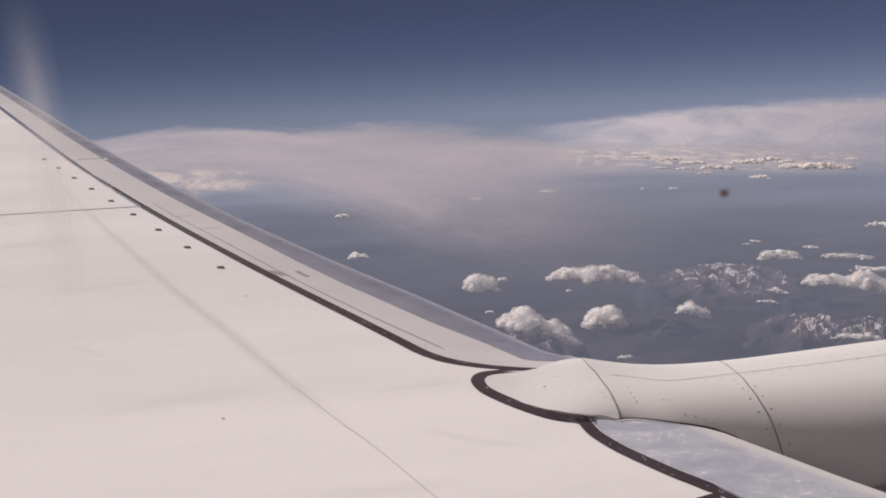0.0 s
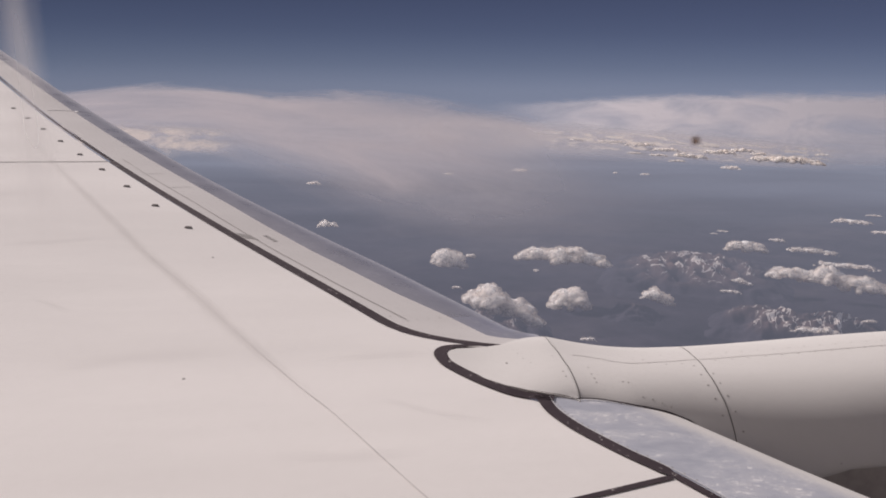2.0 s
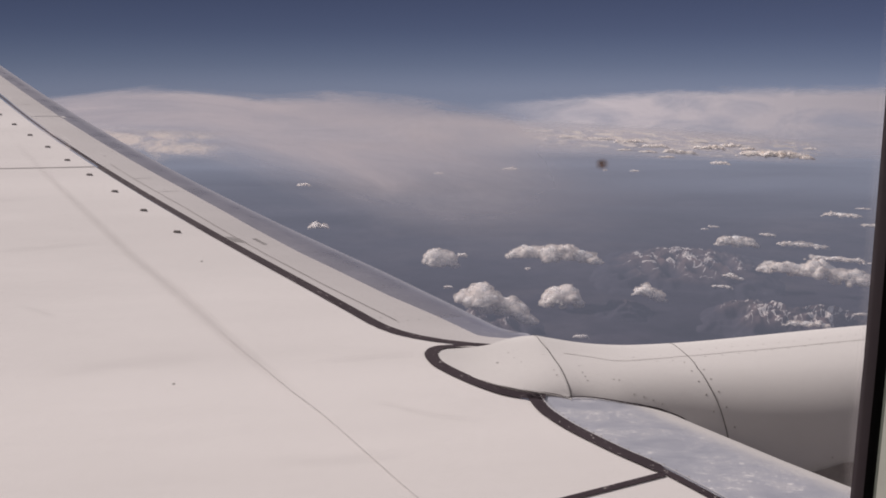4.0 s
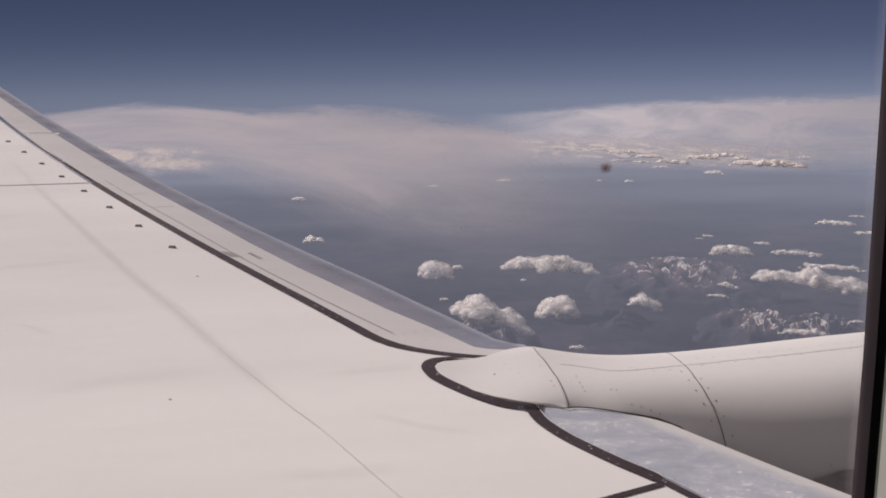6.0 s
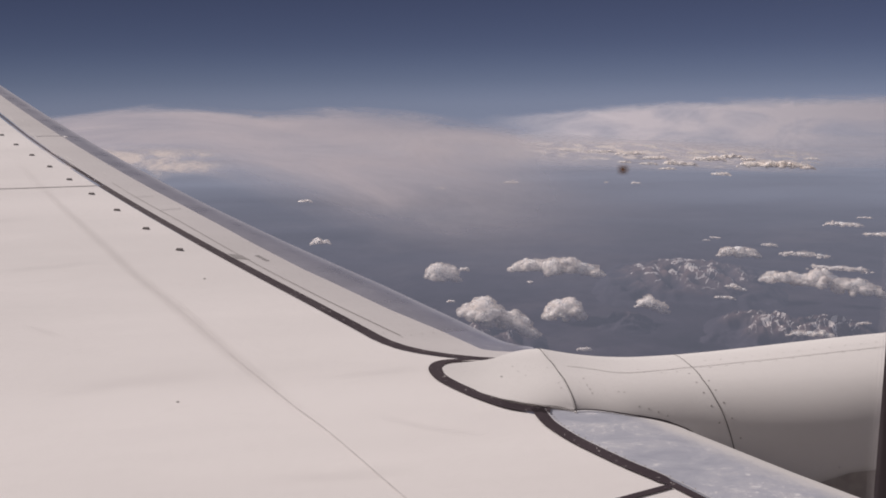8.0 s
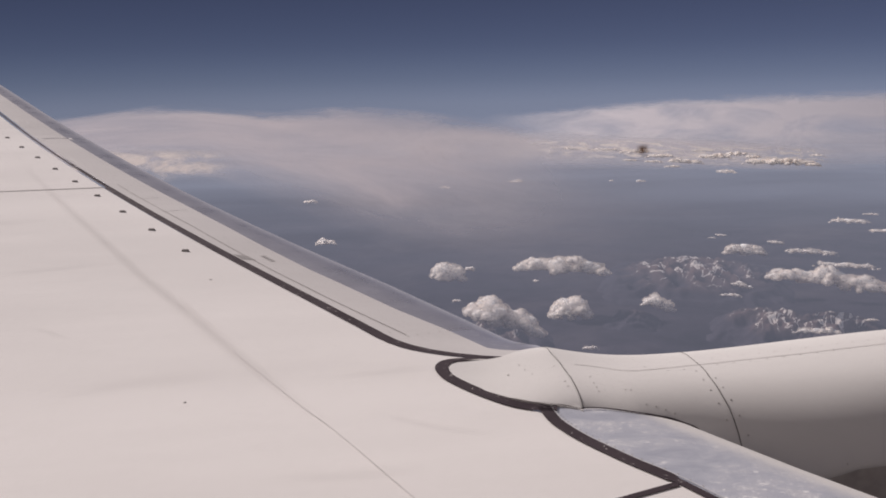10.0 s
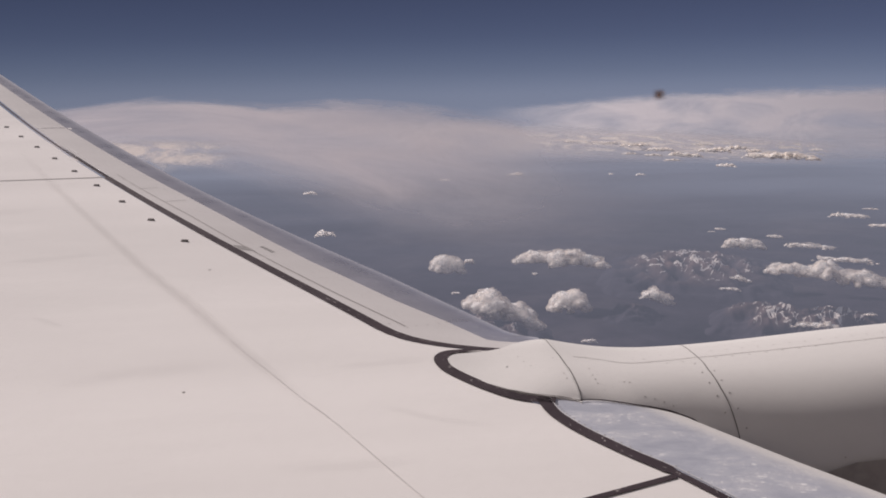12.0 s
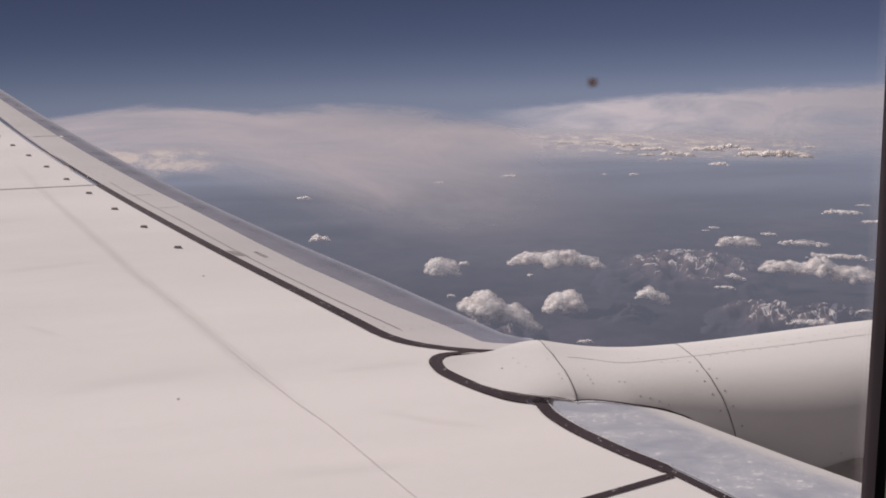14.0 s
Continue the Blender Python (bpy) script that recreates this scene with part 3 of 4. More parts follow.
# ---- sky, clouds and ground ----
def sky_point(az, el, r):
    """The place at azimuth az (from +y towards +x) and elevation el, r metres off along the level."""
    a = radians(az)
    return Vector((math.sin(a) * r, math.cos(a) * r, math.tan(radians(el)) * r))


GROUND_Z = -300.0


def ground_material():
    m, n, l, bs = mat("haze_blued_forest")
    a = noise_tex(n, l, 0.004, 8, 0.6)
    b = noise_tex(n, l, 0.03, 6, 0.65)
    # the air's blue over the land is painted into these base colours
    c = ramp(n, l, a, ((0.3, (0.035, 0.033, 0.045)), (0.5, (0.072, 0.062, 0.082)), (0.72, (0.135, 0.112, 0.122))))
    l.new(mixc(n, l, c, ramp(n, l, b, ((0.3, (0.7, 0.7, 0.7)), (0.7, (1.2, 1.2, 1.2)))), 1.0, "MULTIPLY"), bs.inputs["Base Color"])
    bs.inputs["Roughness"].default_value = 1.0
    bs.inputs["Specular IOR Level"].default_value = 0.0
    return m


rows = []
for i, r in enumerate([0.1] + [60 * 1.1 ** k for k in range(47)]):
    r = min(r, 4900)
    rows.append([(r * math.sin(a), r * math.cos(a), GROUND_Z + (6 * noise.noise((r * math.sin(a) / 90, r * math.cos(a) / 90, 0)) if r > 200 else 0)) for a in np.linspace(0, 2 * math.pi, 144, endpoint=False)])
tagged(link("ground", grid(rows, close=True, flip=True), ground_material()), label="dark forested land far below", category="ground", kind="structure")


def cloud_material(name, base, through_light, lo, hi, wisp_scale):
    """Water cloud: part of the light is thrown back, part comes through, and it covers more or less densely (lo to hi) in wisps."""
    m, n, l, bs = mat(name)
    n.remove(bs)
    d, t, mx = n.new("ShaderNodeBsdfDiffuse"), n.new("ShaderNodeBsdfTranslucent"), n.new("ShaderNodeMixShader")
    d.inputs[0].default_value = t.inputs[0].default_value = (*base, 1)
    mx.inputs[0].default_value = through_light
    geo, soft = n.new("ShaderNodeNewGeometry"), n.new("ShaderNodeVectorMath")    # light spreads inside a cloud: its shading follows its form but half
    soft.inputs[1].default_value = (-0.15, 0.05, 0.5)
    l.new(geo.outputs["Normal"], soft.inputs[0])
    unit = n.new("ShaderNodeVectorMath")
    unit.operation = "NORMALIZE"
    l.new(soft.outputs[0], unit.inputs[0])
    l.new(unit.outputs[0], d.inputs["Normal"])
    l.new(d.outputs[0], mx.inputs[1])
    l.new(t.outputs[0], mx.inputs[2])
    tr, last = n.new("ShaderNodeBsdfTransparent"), n.new("ShaderNodeMixShader")
    r = n.new("ShaderNodeMapRange")
    r.inputs["From Min"].default_value, r.inputs["From Max"].default_value = 0.36, 0.64
    r.inputs["To Min"].default_value, r.inputs["To Max"].default_value = lo, hi
    l.new(noise_tex(n, l, wisp_scale, 5, 0.65), r.inputs["Value"])
    l.new(r.outputs[0], last.inputs[0])
    l.new(tr.outputs[0], last.inputs[1])
    l.new(mx.outputs[0], last.inputs[2])
    l.new(last.outputs[0], n["Material Output"].inputs[0])
    return m


def dense_cloud(name, base, depth):
    """Thick water cloud: light wanders through it and comes out soft."""
    m, n, l, bs = mat(name)
    bs.inputs["Base Color"].default_value = (*base, 1)
    bs.inputs["Roughness"].default_value = 1.0
    bs.inputs["Specular IOR Level"].default_value = 0.0
    bs.inputs["Subsurface Weight"].default_value = 1.0
    bs.inputs["Subsurface Radius"].default_value = (1.0, 1.0, 1.0)
    bs.inputs["Subsurface Scale"].default_value = depth
    return m


CLOUD = dense_cloud("cumulus_white", (0.996, 0.942, 0.893), 90.0)
FIELD = dense_cloud("far_cumulus_white", (0.94, 0.855, 0.76), 40.0)
FRINGE = cloud_material("cumulus_fringe", (0.98, 0.905, 0.845), 0.4, 0.08, 0.62, 0.10)


def soften(ob, voxel):
    md = ob.modifiers.new("blend", "REMESH")
    md.mode, md.voxel_size, md.use_smooth_shade = "VOXEL", voxel, True
    sm = ob.modifiers.new("soft", "SMOOTH")
    sm.factor, sm.iterations = 0.5, 12


def cumulus(az, el, width, height, lumps, slant, humps, seed, depth=236.0, material=CLOUD):
    """A heap of soft lumps on a flattish base, with thin wisps round it. width and height in degrees of view; humps: middle, half width and height of each rise."""
    rng = random.Random(seed)
    r = max(80.0, min(4000.0, depth / math.tan(radians(max(1.5, -el)))))
    W, Hh = radians(width) * r / math.cos(radians(el)), radians(height) * r / math.cos(radians(el))
    heap = []
    for k in range(3):                # the core that holds the heap together
        t = (k - 1) * 0.5
        heap.append((t * W * 0.5, 0, -Hh * 0.14 - slant * t * Hh, Hh * (0.34 if k == 1 else 0.27), max(1.2, W / Hh * 0.5), k + 90))
    for k in range(lumps * 2):
        t = rng.uniform(-1, 1)
        arch = max(0.18, max(h * max(0.0, 1 - ((t - c) / w) ** 2) ** 0.5 for c, w, h in humps))
        size = Hh * rng.uniform(0.07, 0.22) * (0.5 + 0.6 * arch)
        top = max(0.0, Hh * arch * rng.uniform(0.7, 1.0) - 1.7 * size)
        heap.append((t * max(0.0, W / 2 - size), rng.uniform(-0.6, 0.3) * min(W, 2.0 * Hh) * arch,
                     -Hh / 2 + size + rng.random() ** 0.7 * top - slant * t * Hh, size, 1.35, k))

    def puff(grow, rough):
        bm = bmesh.new()
        for px, py, pz, size, wide, k in heap:
            g = bmesh.ops.create_icosphere(bm, subdivisions=3, radius=1)
            size = size * grow + (grow - 1) * Hh * 0.12
            for v in g["verts"]:
                d = v.co.copy()
                q = d * 1.5 + Vector((seed * 3.1, k * 1.7, grow * 9))
                j = 1 + rough * noise.fractal(q, 0.75, 2.2, 5)
                v.co = Vector((px + d.x * size * wide * j, py + d.y * size * 1.2 * j, pz + d.z * size * j * (0.45 if d.z < 0 else 1)))
        return bm

    ob = link("cumulus_cloud", puff(1.0, 0.38), material)
    soften(ob, Hh * 0.036)
    fringe = link("fringe", puff(1.14, 0.6), FRINGE, ob, "thin misty fringe")
    soften(fringe, Hh * 0.04)
    ob.matrix_world = Matrix.Translation(sky_point(az, el, r)) @ pose(0, 0, 0, 0, 0, -az)
    return tagged(ob, label="small white cumulus cloud over dark land", category="cloud", group="cumulus clouds")


# azimuth, elevation, width, height, lumps, slant, humps
ONE = ((0, 1, 1),)
NEAR_CUMULUS = (
    (6.5, -10.76, 2.05, 1.45, 18, 0.1, ((-0.25, 0.62, 1), (0.5, 0.5, 0.45))), (7.75, -10.78, 0.62, 0.36, 6, 0, ONE), (13.1, -10.44, 5.6, 1.4, 40, 0.1, ((-0.55, 0.42, 0.72), (0.12, 0.45, 1), (0.72, 0.32, 0.45))),
    (9.75, -13.3, 4.8, 1.8, 48, 0.42, ((-0.35, 0.55, 1), (0.3, 0.55, 0.75), (0.8, 0.25, 0.35))), (13.6, -12.98, 2.5, 1.5, 26, 0, ((-0.2, 0.8, 0.95), (0.4, 0.6, 1))), (18.65, -12.55, 2.0, 1.0, 15, 0.2, ((-0.3, 0.55, 1), (0.45, 0.55, 0.45))),
    (27.75, -10.78, 6.5, 1.35, 52, 0.22, ((-0.55, 0.45, 0.75), (-0.05, 0.45, 1), (0.6, 0.4, 0.75))), (23.3, -9.42, 2.5, 0.95, 20, 0, ((-0.35, 0.45, 1), (0.35, 0.65, 0.62))), (26.8, -9.5, 2.8, 0.45, 16, 0.1, ((-0.5, 0.5, 1), (0.45, 0.5, 0.8))),
    (22.63, -12.07, 1.3, 0.3, 8, 0, ONE), (23.3, -11.5, 1.3, 0.4, 8, 0.4, ONE), (11.6, -11.5, 0.35, 0.22, 4, 0, ONE), (28.6, -10.15, 3.6, 0.5, 18, 0.05, ((-0.5, 0.4, 1), (0.1, 0.4, 0.9), (0.7, 0.3, 0.8))), (6.95, -12.6, 0.6, 0.25, 5, 0, ONE), (27.4, -13.75, 2.8, 0.55, 16, -0.05, ((-0.3, 0.6, 0.7), (0.35, 0.5, 1))))
FAR_CUMULUS = (
    (28.7, -7.78, 2.2, 0.42, 14, 0, ((-0.4, 0.55, 1), (0.5, 0.5, 0.6))), (29.7, -7.42, 0.9, 0.16, 6, 0, ONE), (30.6, -8.26, 2.2, 0.36, 12, 0, ONE), (24.9, -9.08, 1.1, 0.28, 7, 0.1, ((-0.3, 0.6, 1), (0.5, 0.5, 0.4))), (22.0, -8.78, 0.75, 0.17, 6, 0.1, ONE), (21.55, -8.95, 0.5, 0.12, 4, 0, ONE),
    (-0.6, -9.02, 1.25, 0.55, 14, 0, ((-0.2, 0.8, 1), (0.5, 0.5, 0.7))), (-1.4, -6.7, 0.9, 0.28, 8, 0, ONE), (22.2, -5.26, 1.25, 0.34, 10, 0, ONE), (17.55, -5.82, 0.65, 0.18, 5, 0, ONE),
    (10.5, -5.8, 1.0, 0.28, 8, 0, ONE), (6.4, -6.1, 0.65, 0.2, 5, 0, ONE), (15.9, -5.8, 0.3, 0.15, 3, 0, ONE), (30.0, -13.0, 0.9, 0.25, 6, -0.2, ONE), (14.8, -15.28, 1.0, 0.35, 6, 0, ONE))
for i, c in enumerate(NEAR_CUMULUS + FAR_CUMULUS):
    cumulus(c[0], c[1] - 0.06 * c[3], c[2], c[3] * 0.9, *c[4:], i + 1)


# the broken field of cumulus near the horizon
for i, c in enumerate((
        (25.0, -4.62, 3.7, 0.42, 44, 0.05, ((-0.7, 0.3, 0.6), (-0.2, 0.4, 0.9), (0.25, 0.35, 1), (0.75, 0.25, 0.6))), (21.5, -4.35, 1.7, 0.32, 18, 0, ((-0.4, 0.5, 0.8), (0.4, 0.5, 1))), (20.0, -4.62, 1.8, 0.3, 18, 0.1, ((-0.5, 0.5, 1), (0.4, 0.5, 0.7))),
        (22.7, -4.22, 1.3, 0.26, 12, 0, ONE), (18.6, -4.33, 1.5, 0.26, 14, 0, ((-0.4, 0.5, 0.7), (0.4, 0.5, 1))), (17.2, -4.08, 1.7, 0.25, 14, 0, ONE), (15.6, -3.98, 1.6, 0.22, 12, 0, ((-0.5, 0.5, 1), (0.5, 0.5, 0.8))),
        (19.3, -4.93, 0.9, 0.15, 8, 0, ONE), (16.9, -4.58, 0.8, 0.14, 8, 0, ONE), (23.6, -4.38, 0.9, 0.2, 8, 0, ONE), (26.9, -4.28, 0.7, 0.13, 6, 0, ONE), (13.9, -3.9, 1.5, 0.2, 12, 0, ONE), (20.9, -4.05, 1.2, 0.18, 9, 0, ONE), (18.2, -4.65, 1.0, 0.16, 8, 0, ONE))):
    ob = cumulus(c[0], c[1] - 0.08, c[2] * 1.15, c[3] * 1.25, *c[4:], i + 61, 150.0, FIELD)
    tagged(ob, label="distant cream cumulus cloud under the horizon's cirrus", group="cumulus field")


def veil_material(name, base, top, noise_scale, lo, hi, stretch, right=0.80, left=0.14, passing=0.5):
    """A thin veil of ice cloud: its cover fades at the rim of its sheet (UV) and is broken by streaks."""
    m, n, l, bs = mat(name)
    out = n["Material Output"]
    n.remove(bs)
    uv = n.new("ShaderNodeUVMap")
    sep = n.new("ShaderNodeSeparateXYZ")
    l.new(uv.outputs[0], sep.inputs[0])

    def fade(v, a, b):
        r = n.new("ShaderNodeMapRange")
        r.interpolation_type = "SMOOTHSTEP"
        r.inputs["From Min"].default_value, r.inputs["From Max"].default_value = a, b
        l.new(v, r.inputs["Value"])
        return r.outputs[0]

    ns = noise_tex(n, l, noise_scale, 7, 0.55, coord="UV", stretch=stretch, distortion=0.4)
    fluff = noise_tex(n, l, noise_scale * 5, 5, 0.65, coord="UV", stretch=(stretch[0] * 0.55, 0.9, 1.0), distortion=0.6)
    wob = math_node(n, l, "MULTIPLY_ADD", ns, 0.2)
    wob.node.inputs[2].default_value = -0.16
    wob = math_node(n, l, "ADD", wob, math_node(n, l, "MULTIPLY", fluff, 0.13))
    vv = math_node(n, l, "ADD", sep.outputs[1], wob)
    cover = math_node(n, l, "MULTIPLY", fade(vv, 1.0, top), fade(vv, 0.0, 0.55))
    cover = math_node(n, l, "MULTIPLY", cover, fade(sep.outputs[0], 0.0, left))
    cover = math_node(n, l, "MULTIPLY", cover, fade(sep.outputs[0], 1.0, right))
    st = n.new("ShaderNodeMapRange")
    st.inputs["From Min"].default_value, st.inputs["From Max"].default_value = 0.25, 0.7
    st.inputs["To Min"].default_value, st.inputs["To Max"].default_value = lo, hi
    l.new(ns, st.inputs["Value"])
    cover = math_node(n, l, "MULTIPLY", cover, st.outputs[0], True)
    d = n.new("ShaderNodeBsdfDiffuse")
    t = n.new("ShaderNodeBsdfTranslucent")
    tr = n.new("ShaderNodeBsdfTransparent")
    d.inputs[0].default_value = t.inputs[0].default_value = (*base, 1)
    mx, mx2 = n.new("ShaderNodeMixShader"), n.new("ShaderNodeMixShader")
    mx.inputs[0].default_value = passing
    l.new(d.outputs[0], mx.inputs[1])
    l.new(t.outputs[0], mx.inputs[2])
    l.new(cover, mx2.inputs[0])
    l.new(tr.outputs[0], mx2.inputs[1])
    l.new(mx.outputs[0], mx2.inputs[2])
    l.new(mx2.outputs[0], out.inputs[0])
    return m


def veil(name, material, low, high, r, label):
    """A sheet between two curves of (azimuth, elevation), r metres off."""
    lo, hi = spline([(a, e, 0) for a, e in low], 12), spline([(a, e, 0) for a, e in high], 12)
    nu, nv = 60, 14

    def at(c, u):
        k = u * (len(c) - 1)
        i = min(int(k), len(c) - 2)
        return c[i].lerp(c[i + 1], k - i)

    bm = bmesh.new()
    layer = bm.loops.layers.uv.new("UVMap")
    vs = {}
    for i in range(nu + 1):
        a, b = at(lo, i / nu), at(hi, i / nu)
        for j in range(nv + 1):
            p = a.lerp(b, j / nv)
            vs[i, j] = bm.verts.new(sky_point(p.x, p.y, r))
    for i in range(nu):
        for j in range(nv):
            ids = ((i, j), (i + 1, j), (i + 1, j + 1), (i, j + 1))
            fc = bm.faces.new([vs[q] for q in ids])
            for lp, q in zip(fc.loops, ids):
                lp[layer].uv = (q[0] / nu, q[1] / nv)
    ob = link(name, bm, material)
    return tagged(ob, label=label, category="cirrus", kind="structure")


veil("cirrus_backdrop", veil_material("cirrus_far", (0.94, 0.885, 0.88), 0.84, 3.0, 0.45, 1.25, (3.0, 1.0, 1.0), left=0.42, passing=0.74),
     [(7, -4.2), (12.4, -4.4), (18, -4.7), (24, -5.0), (31, -5.4), (60, -5.4)], [(7, -2.1), (12.4, -1.70), (18, -1.28), (24, -1.0), (31, -0.78), (60, -0.7)], 3100, "pale cirrus bank along the horizon")
veil("cirrus_backdrop", veil_material("cirrus_near", (0.84, 0.785, 0.80), 0.88, 3.0, 0.5, 1.0, (1.5, 1.2, 1.0), 0.55),
     [(-20, -5.2), (-13.4, -5.2), (-8, -5.6), (-4.5, -6.4), (-1.8, -7.8), (2.0, -9.6), (6, -10.5), (11, -10.9), (17, -11.0), (26, -11.0)], [(-20, -2.3), (-15.4, -1.7), (-10.9, -1.2), (-6.9, -1.1), (-3.2, -1.5), (0.8, -1.4), (4.7, -1.65), (6.8, -1.95), (9.9, -2.4), (12.4, -2.9), (17, -3.6), (26, -4.6)], 900, "thin mauve cirrus veil trailing towards the land")

veil("cirrus_backdrop", veil_material("cirrus_low", (0.90, 0.84, 0.83), 0.75, 3.0, 0.4, 1.05, (2.6, 1.0, 1.0), left=0.3),
     [(-4, -5.0), (2, -5.2), (6.8, -5.3), (12.4, -5.4), (18.5, -5.4), (24, -5.5), (31, -5.6)], [(-4, -2.8), (2, -2.6), (6.8, -2.5), (12.4, -2.9), (18.5, -3.2), (24, -3.5), (31, -3.9)], 2900, "thin lower cirrus along the horizon")
veil("cumulus_backdrop", veil_material("broken_far_cumulus", (0.98, 0.91, 0.85), 0.7, 6.5, -1.5, 1.75, (3.4, 1.5, 1.0), left=0.25, passing=0.75),
     [(9, -4.6), (16, -4.9), (24, -5.2), (28, -5.2)], [(9, -3.3), (16, -3.3), (24, -3.7), (28, -3.9)], 2050, "broken pale cumulus along the horizon")
veil("cumulus_backdrop", veil_material("broken_near_cumulus", (0.98, 0.90, 0.84), 0.7, 4.0, -0.45, 1.4, (3.0, 1.0, 1.0)),
     [(-19, -5.0), (-12, -5.4), (-5.2, -5.3)], [(-19, -3.1), (-12, -3.2), (-5.2, -3.6)], 600, "broken sunlit cumulus under the cirrus")


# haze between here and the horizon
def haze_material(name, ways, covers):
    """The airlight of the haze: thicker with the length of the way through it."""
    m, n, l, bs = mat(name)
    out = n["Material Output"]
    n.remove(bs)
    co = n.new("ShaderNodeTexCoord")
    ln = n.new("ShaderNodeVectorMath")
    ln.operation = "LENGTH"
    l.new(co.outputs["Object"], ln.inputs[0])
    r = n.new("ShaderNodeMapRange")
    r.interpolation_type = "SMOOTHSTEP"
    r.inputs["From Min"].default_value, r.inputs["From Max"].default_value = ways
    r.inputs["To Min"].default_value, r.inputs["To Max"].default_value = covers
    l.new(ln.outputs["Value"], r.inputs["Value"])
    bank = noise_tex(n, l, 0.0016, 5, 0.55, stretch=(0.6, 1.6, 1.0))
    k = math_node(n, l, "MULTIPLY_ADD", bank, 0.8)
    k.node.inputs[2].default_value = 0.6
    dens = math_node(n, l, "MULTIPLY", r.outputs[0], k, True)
    # airlight painted as glow: the sheet itself emits the haze's blue
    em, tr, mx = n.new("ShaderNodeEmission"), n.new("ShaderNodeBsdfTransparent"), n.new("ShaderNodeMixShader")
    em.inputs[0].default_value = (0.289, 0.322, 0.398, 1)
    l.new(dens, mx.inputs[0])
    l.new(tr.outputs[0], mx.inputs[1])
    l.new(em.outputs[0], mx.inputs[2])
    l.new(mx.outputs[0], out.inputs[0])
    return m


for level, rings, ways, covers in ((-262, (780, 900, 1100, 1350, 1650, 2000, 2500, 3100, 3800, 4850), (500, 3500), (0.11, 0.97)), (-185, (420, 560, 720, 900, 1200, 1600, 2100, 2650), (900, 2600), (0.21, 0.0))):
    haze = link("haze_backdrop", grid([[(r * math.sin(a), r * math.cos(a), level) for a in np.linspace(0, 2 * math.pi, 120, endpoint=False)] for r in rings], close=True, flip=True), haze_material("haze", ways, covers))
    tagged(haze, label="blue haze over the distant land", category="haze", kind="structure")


# snowy mountains
def mountain_material():
    m, n, l, bs = mat("rock_and_snow")
    f = noise_tex(n, l, 0.021, 5, 0.55, stretch=(1.2, 0.6, 0.6), distortion=1.4)
    geo = n.new("ShaderNodeTexCoord")
    sep = n.new("ShaderNodeSeparateXYZ")
    l.new(geo.outputs["Object"], sep.inputs[0])
    h = n.new("ShaderNodeMapRange")
    h.inputs["From Min"].default_value, h.inputs["From Max"].default_value = 10, 34
    l.new(sep.outputs[2], h.inputs["Value"])
    line = math_node(n, l, "ABSOLUTE", math_node(n, l, "SUBTRACT", f, 0.5))
    k = math_node(n, l, "SUBTRACT", math_node(n, l, "MULTIPLY_ADD", h.outputs[0], 0.056), line)
    k.node.inputs[0].links[0].from_node.inputs[2].default_value = -0.006
    snow = ramp(n, l, math_node(n, l, "MULTIPLY", k, 60.0, True), ((0.2, (0, 0, 0)), (0.8, (1, 1, 1))))
    bare = ramp(n, l, noise_tex(n, l, 0.04, 6, 0.6), ((0.3, (0.15, 0.10, 0.092)), (0.7, (0.34, 0.215, 0.175))))
    # low slopes take the same haze-blued colour as the ground
    rock = mixc(n, l, (0.076, 0.066, 0.088), bare, h.outputs[0])
    l.new(mixc(n, l, rock, (0.90, 0.82, 0.76), snow), bs.inputs["Base Color"])
    bs.inputs["Roughness"].default_value = 0.9
    bs.inputs["Specular IOR Level"].default_value = 0.1
    return m


ROCK = mountain_material()


def mountain(az, el, wide, deep, tall, seed):
    r = -GROUND_Z / math.tan(radians(-el))
    o = sky_point(az, el, r)
    rows = []
    for i in range(91):
        row = []
        for j in range(61):
            u, v = i / 45 - 1, j / 30 - 1
            rim = max(0.0, 1 - u * u) * max(0.0, 1 - v * v)
            q = Vector((u * wide / 26, v * deep / 26, seed))
            ridge = noise.ridged_multi_fractal(q * 0.34, 1.15, 2.1, 5, 1.0, 2.0)
            row.append((u * wide / 2, v * deep / 2, -6 + tall * rim ** 0.8 * (0.25 + 0.42 * ridge)))
        rows.append(row)
    ob = link("mountain", grid(rows, flip=True), ROCK)
    ob.matrix_world = Matrix.Translation((o.x, o.y, GROUND_Z)) @ pose(0, 0, 0, 0, 0, -az)
    return tagged(ob, label="dark mountain streaked with snow", category="mountain", group="snowy mountains")


for i, a in enumerate(((20.6, -11.5, 290, 360, 42), (24.8, -14.2, 150, 210, 40), (28.2, -14.2, 140, 200, 38), (9.0, -15.4, 150, 170, 36), (17.2, -13.9, 80, 110, 26))):
    mountain(*a, i * 7.3)

# ---- cabin window ----
PANE_Y = 0.2
WX, WZ, WA, WB = -0.0565, 0.045, 0.145, 0.19    # centre and half sizes of the clear opening


def rounded(scale_x, scale_z, y, n=96, power=6.0):
    out = []
    for k in range(n):
        t = 2 * math.pi * k / n
        c, s = math.cos(t), math.sin(t)
        e = 2 / power
        out.append((WX + WA * scale_x * math.copysign(abs(c) ** e, c), y, WZ + WB * scale_z * math.copysign(abs(s) ** e, s)))
    return out


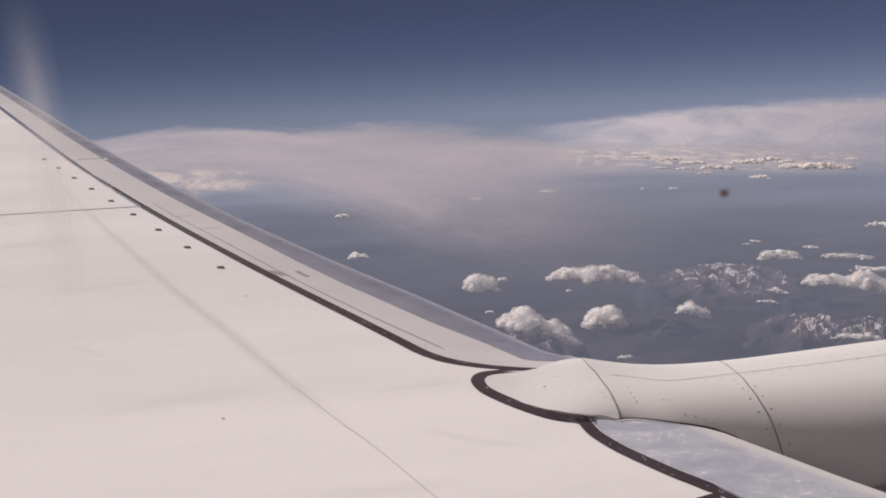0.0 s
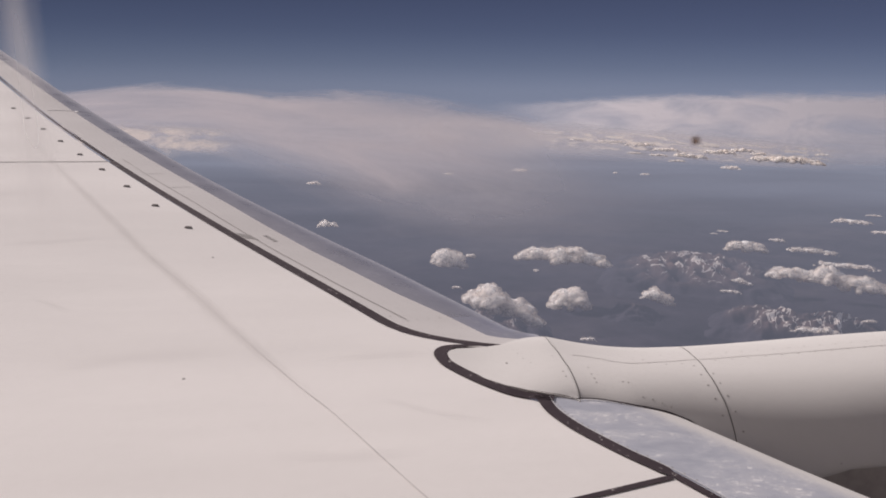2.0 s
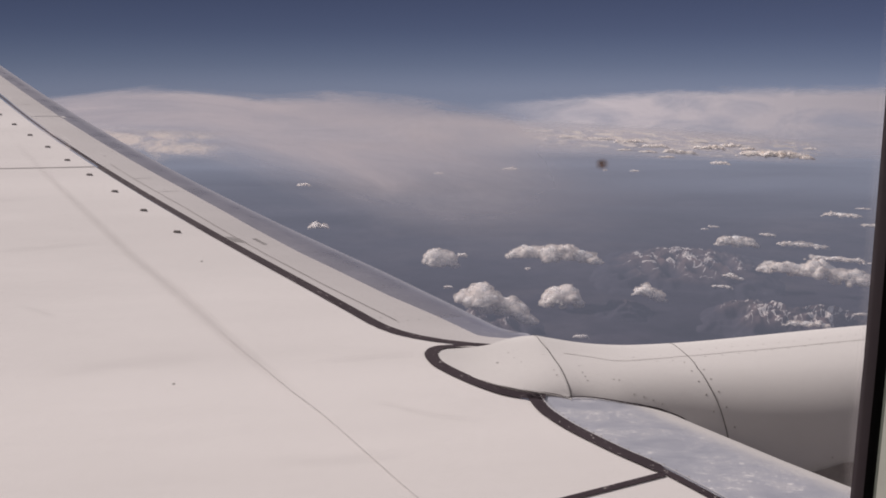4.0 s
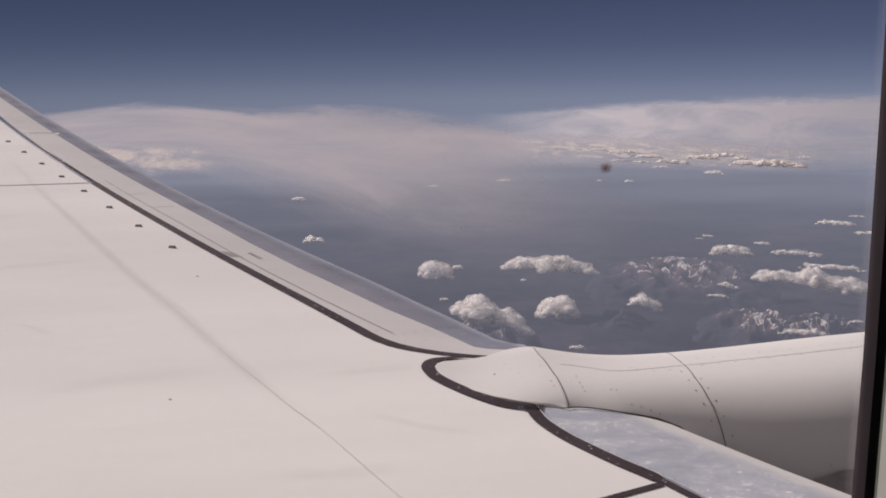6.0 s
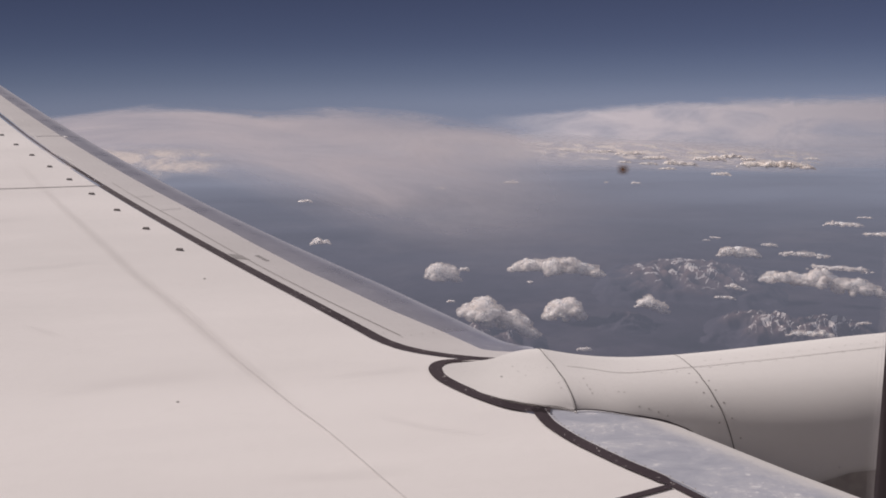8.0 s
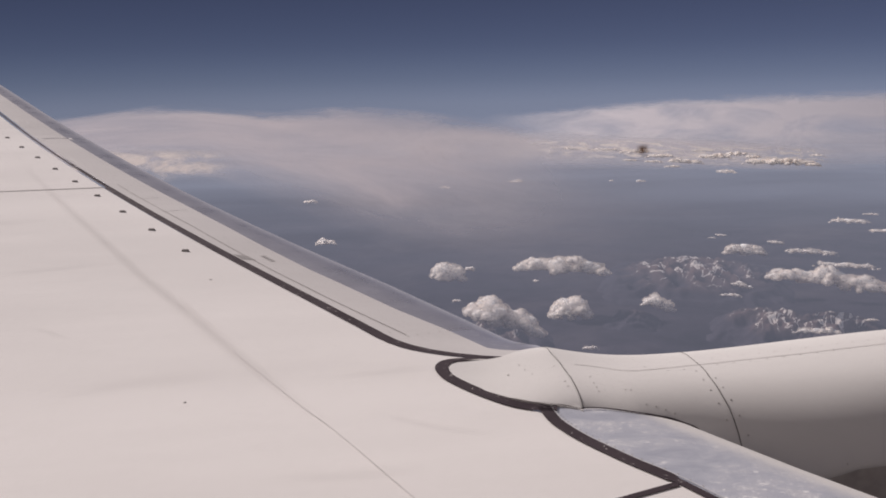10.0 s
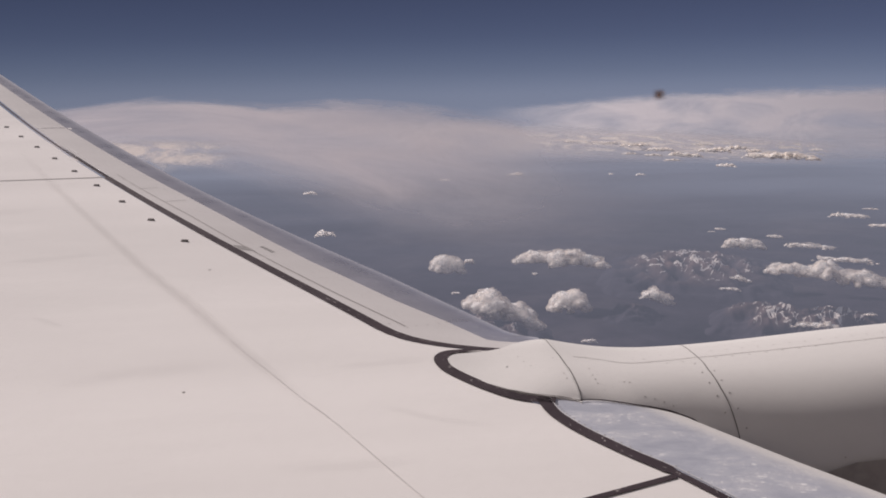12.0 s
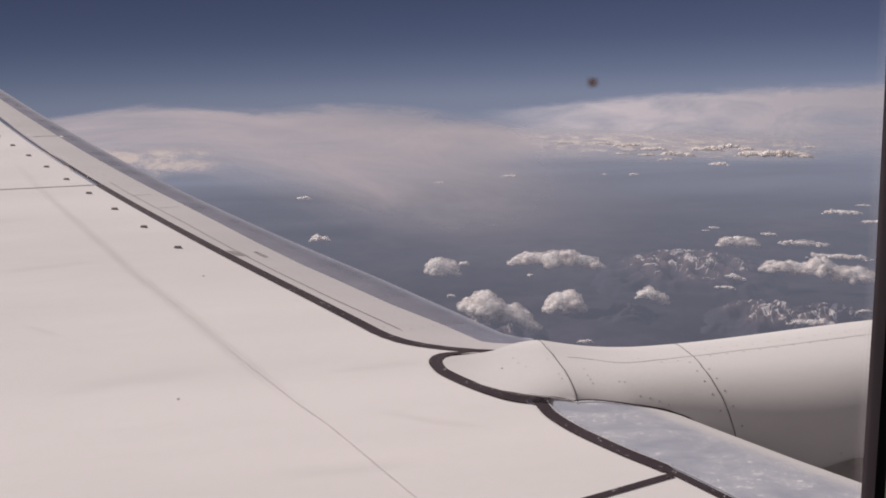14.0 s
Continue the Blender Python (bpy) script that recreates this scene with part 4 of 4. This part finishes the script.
def film_material(name, base, cover):
    """A thin film on the pane that scatters the daylight behind it: the edge's added halo."""
    m, n, l, bs = mat(name)
    n.remove(bs)
    t, tr, mx = n.new("ShaderNodeBsdfTranslucent"), n.new("ShaderNodeBsdfTransparent"), n.new("ShaderNodeMixShader")
    t.inputs[0].default_value, mx.inputs[0].default_value = (*base, 1), cover
    l.new(tr.outputs[0], mx.inputs[1])
    l.new(t.outputs[0], mx.inputs[2])
    l.new(mx.outputs[0], n["Material Output"].inputs[0])
    return m


window = empty("window_1", label="cabin window with specked pane, dark seal and grey plastic reveal", category="window", kind="structure")
GASKET = plain("mauve_black_gasket", (0.024, 0.018, 0.021), 0.8)
GROOVE = plain("black_groove", (0.010, 0.008, 0.009), 0.9)
GASKET.node_tree.nodes["Principled BSDF"].inputs["Specular IOR Level"].default_value = 0.1
RETAINER = plain("grey_green_retainer", (0.34, 0.35, 0.31), 0.6, 0, 0.1, 200)
DARK_GREEN = plain("dark_green_retainer", (0.05, 0.06, 0.045), 0.6, 0, 0.1, 200)
EDGE_HALO = film_material("pale_edge_halo", (0.55, 0.52, 0.52), 0.10)
EDGE_HALO_FILM = film_material("misty_edge_halo", (0.55, 0.52, 0.52), 0.04)
TRIM = plain("grey_plastic_trim", (0.085, 0.076, 0.075), 0.6, 0, 0.1, 300)
m, n, l, bs = mat("window_glass")
tr, gl, mx, fr = n.new("ShaderNodeBsdfTransparent"), n.new("ShaderNodeBsdfGlossy"), n.new("ShaderNodeMixShader"), n.new("ShaderNodeFresnel")
gl.inputs["Roughness"].default_value = 0.0
fr.inputs["IOR"].default_value = 1.1
l.new(fr.outputs[0], mx.inputs[0])
l.new(tr.outputs[0], mx.inputs[1])
l.new(gl.outputs[0], mx.inputs[2])
l.new(mx.outputs[0], n["Material Output"].inputs[0])
n.remove(bs)
GLASS = m
bm = bmesh.new()
ring = [bm.verts.new(p) for p in rounded(1.1, 1.1, PANE_Y)]
bm.faces.new(ring)
thick(bm, 0.004)
pane = part("pane", bm, GLASS, window, "clear acrylic pane", smooth=False)
pane.visible_shadow = False
part("gasket", grid([rounded(1.22, 1.22, PANE_Y + 0.0125), rounded(1.12, 1.12, PANE_Y + 0.008), rounded(1.0, 1.0, PANE_Y - 0.0005), rounded(0.999, 0.999, 0.1984), rounded(1.0, 1.0, 0.1974)], close=True), GASKET, window, "dark mauve rubber gasket")
part("gasket_groove", grid([rounded(1.0, 1.0, 0.1974), rounded(1.005, 1.005, 0.1971), rounded(1.004, 1.004, 0.1962)], close=True), GROOVE, window, "black groove in the gasket")
part("retainer", grid([rounded(1.004, 1.004, 0.1962), rounded(1.0, 1.0, 0.1958), rounded(1.0, 1.0, 0.1954)], close=True), DARK_GREEN, window, "dark green edge of the retaining ring")
part("retainer", grid([rounded(1.0, 1.0, 0.1954), rounded(1.002, 1.002, 0.19), rounded(1.02, 1.02, 0.172), rounded(0.99, 0.99, 0.168)], close=True), RETAINER, window, "pale grey-green retaining ring")
# added: two pale films stand in for the blurred halo at the pane's edge
part("blur_halo", grid([rounded(1.002, 1.002, PANE_Y - 0.0004), rounded(0.9985, 0.9985, PANE_Y - 0.0003)], close=True), EDGE_HALO, window, "thin pale blur halo at the pane's edge")
part("blur_halo_film", grid([rounded(0.9985, 0.9985, PANE_Y - 0.0003), rounded(0.9955, 0.9955, PANE_Y - 0.0003)], close=True), EDGE_HALO_FILM, window, "fainter film widening the blur halo")
part("inner_lip", grid([rounded(1.04, 1.04, 0.172), rounded(0.89, 0.93, 0.166, power=3.6), rounded(0.888, 0.93, 0.162, power=3.6), rounded(0.906, 0.942, 0.1545, power=3.65)], close=True), GASKET, window, "black rubber lip")
part("reveal", grid([rounded(0.906, 0.942, 0.1545, power=3.65), rounded(1.0, 1.0, 0.13, power=4), rounded(1.2, 1.15, 0.08), rounded(1.32, 1.25, 0.065)], close=True), TRIM, window, "grey textured plastic reveal")


def wall_ring(y, rx, rz, scale, inward):
    """A wall with the window's hole in it."""
    inner = rounded(scale, scale, y)
    outer = []
    for px, _, pz in inner:
        dx, dz = px - WX, pz - WZ
        k = min(rx / max(1e-6, abs(dx)), rz / max(1e-6, abs(dz)))
        outer.append((WX + dx * k, y, WZ + dz * k))
    return grid([inner, outer], close=True, flip=inward)


# fuselage side is out of view; its tone sets the bounce onto the cowl
FUSELAGE = plain("grey_fuselage_paint", (0.17, 0.145, 0.125), 0.5, 0, 0.06, 3)
# unseen lining, darkened so that the pane mirrors little of it
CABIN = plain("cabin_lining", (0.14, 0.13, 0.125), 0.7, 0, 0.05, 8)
tagged(link("wall_cabin", thick(wall_ring(0.066, 1.6, 1.25, 1.3, True), 0.01), CABIN), label="darkened cabin side wall", category="wall", kind="structure")
tagged(link("wall_fuselage", thick(wall_ring(PANE_Y + 0.012, 7.0, 1.9, 1.2, False), 0.004), FUSELAGE), label="grey painted fuselage side", category="wall", kind="structure")
bm = bmesh.new()
bmesh.ops.create_cube(bm, size=1)
bmesh.ops.delete(bm, geom=[f for f in bm.faces if f.normal.y > 0.5], context="FACES_ONLY")
bm.transform(Matrix.Translation((WX, -1.035, WZ)) @ Matrix.Diagonal((3.2, 2.2, 2.5, 1)))
thick(bm, -0.02)
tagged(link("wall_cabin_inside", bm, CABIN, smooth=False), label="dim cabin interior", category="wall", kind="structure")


# a speck of dirt and a painted reflection on the pane
def pane_mark(name, cx, cz, w, h, tilt, material, label):
    bm = bmesh.new()
    layer = bm.loops.layers.uv.new("UVMap")
    vs = [bm.verts.new((sx * w / 2, 0, sz * h / 2)) for sx, sz in ((-1, -1), (1, -1), (1, 1), (-1, 1))]
    fc = bm.faces.new(vs)
    for lp, q in zip(fc.loops, ((0, 0), (1, 0), (1, 1), (0, 1))):
        lp[layer].uv = q
    ob = part(name, bm, material, window, label, smooth=False)
    ob.matrix_basis = pose(cx, PANE_Y - 0.0006, cz, 0, tilt, 0)
    return ob


# a reflection from the cabin, painted as a pale film on the pane
pane_mark("reflection_strip", 0.0068, -0.0100, 0.0046, 0.032, -5, dirt_reflection_film("painted_reflection", (0.62, 0.60, 0.60), (0.40, 0.05, 0.42, 0.6, 1.0), 3.0), "pale cabin reflection painted as a film on the pane")
pane_mark("speck", 0.0635, -0.0139, 0.0014, 0.0013, 0, dirt_reflection_film("brown_speck", (0.09, 0.05, 0.03), (0.9, 0.05, 0.45, 0.55, 0.95), 2.0), "small brown speck on the pane")
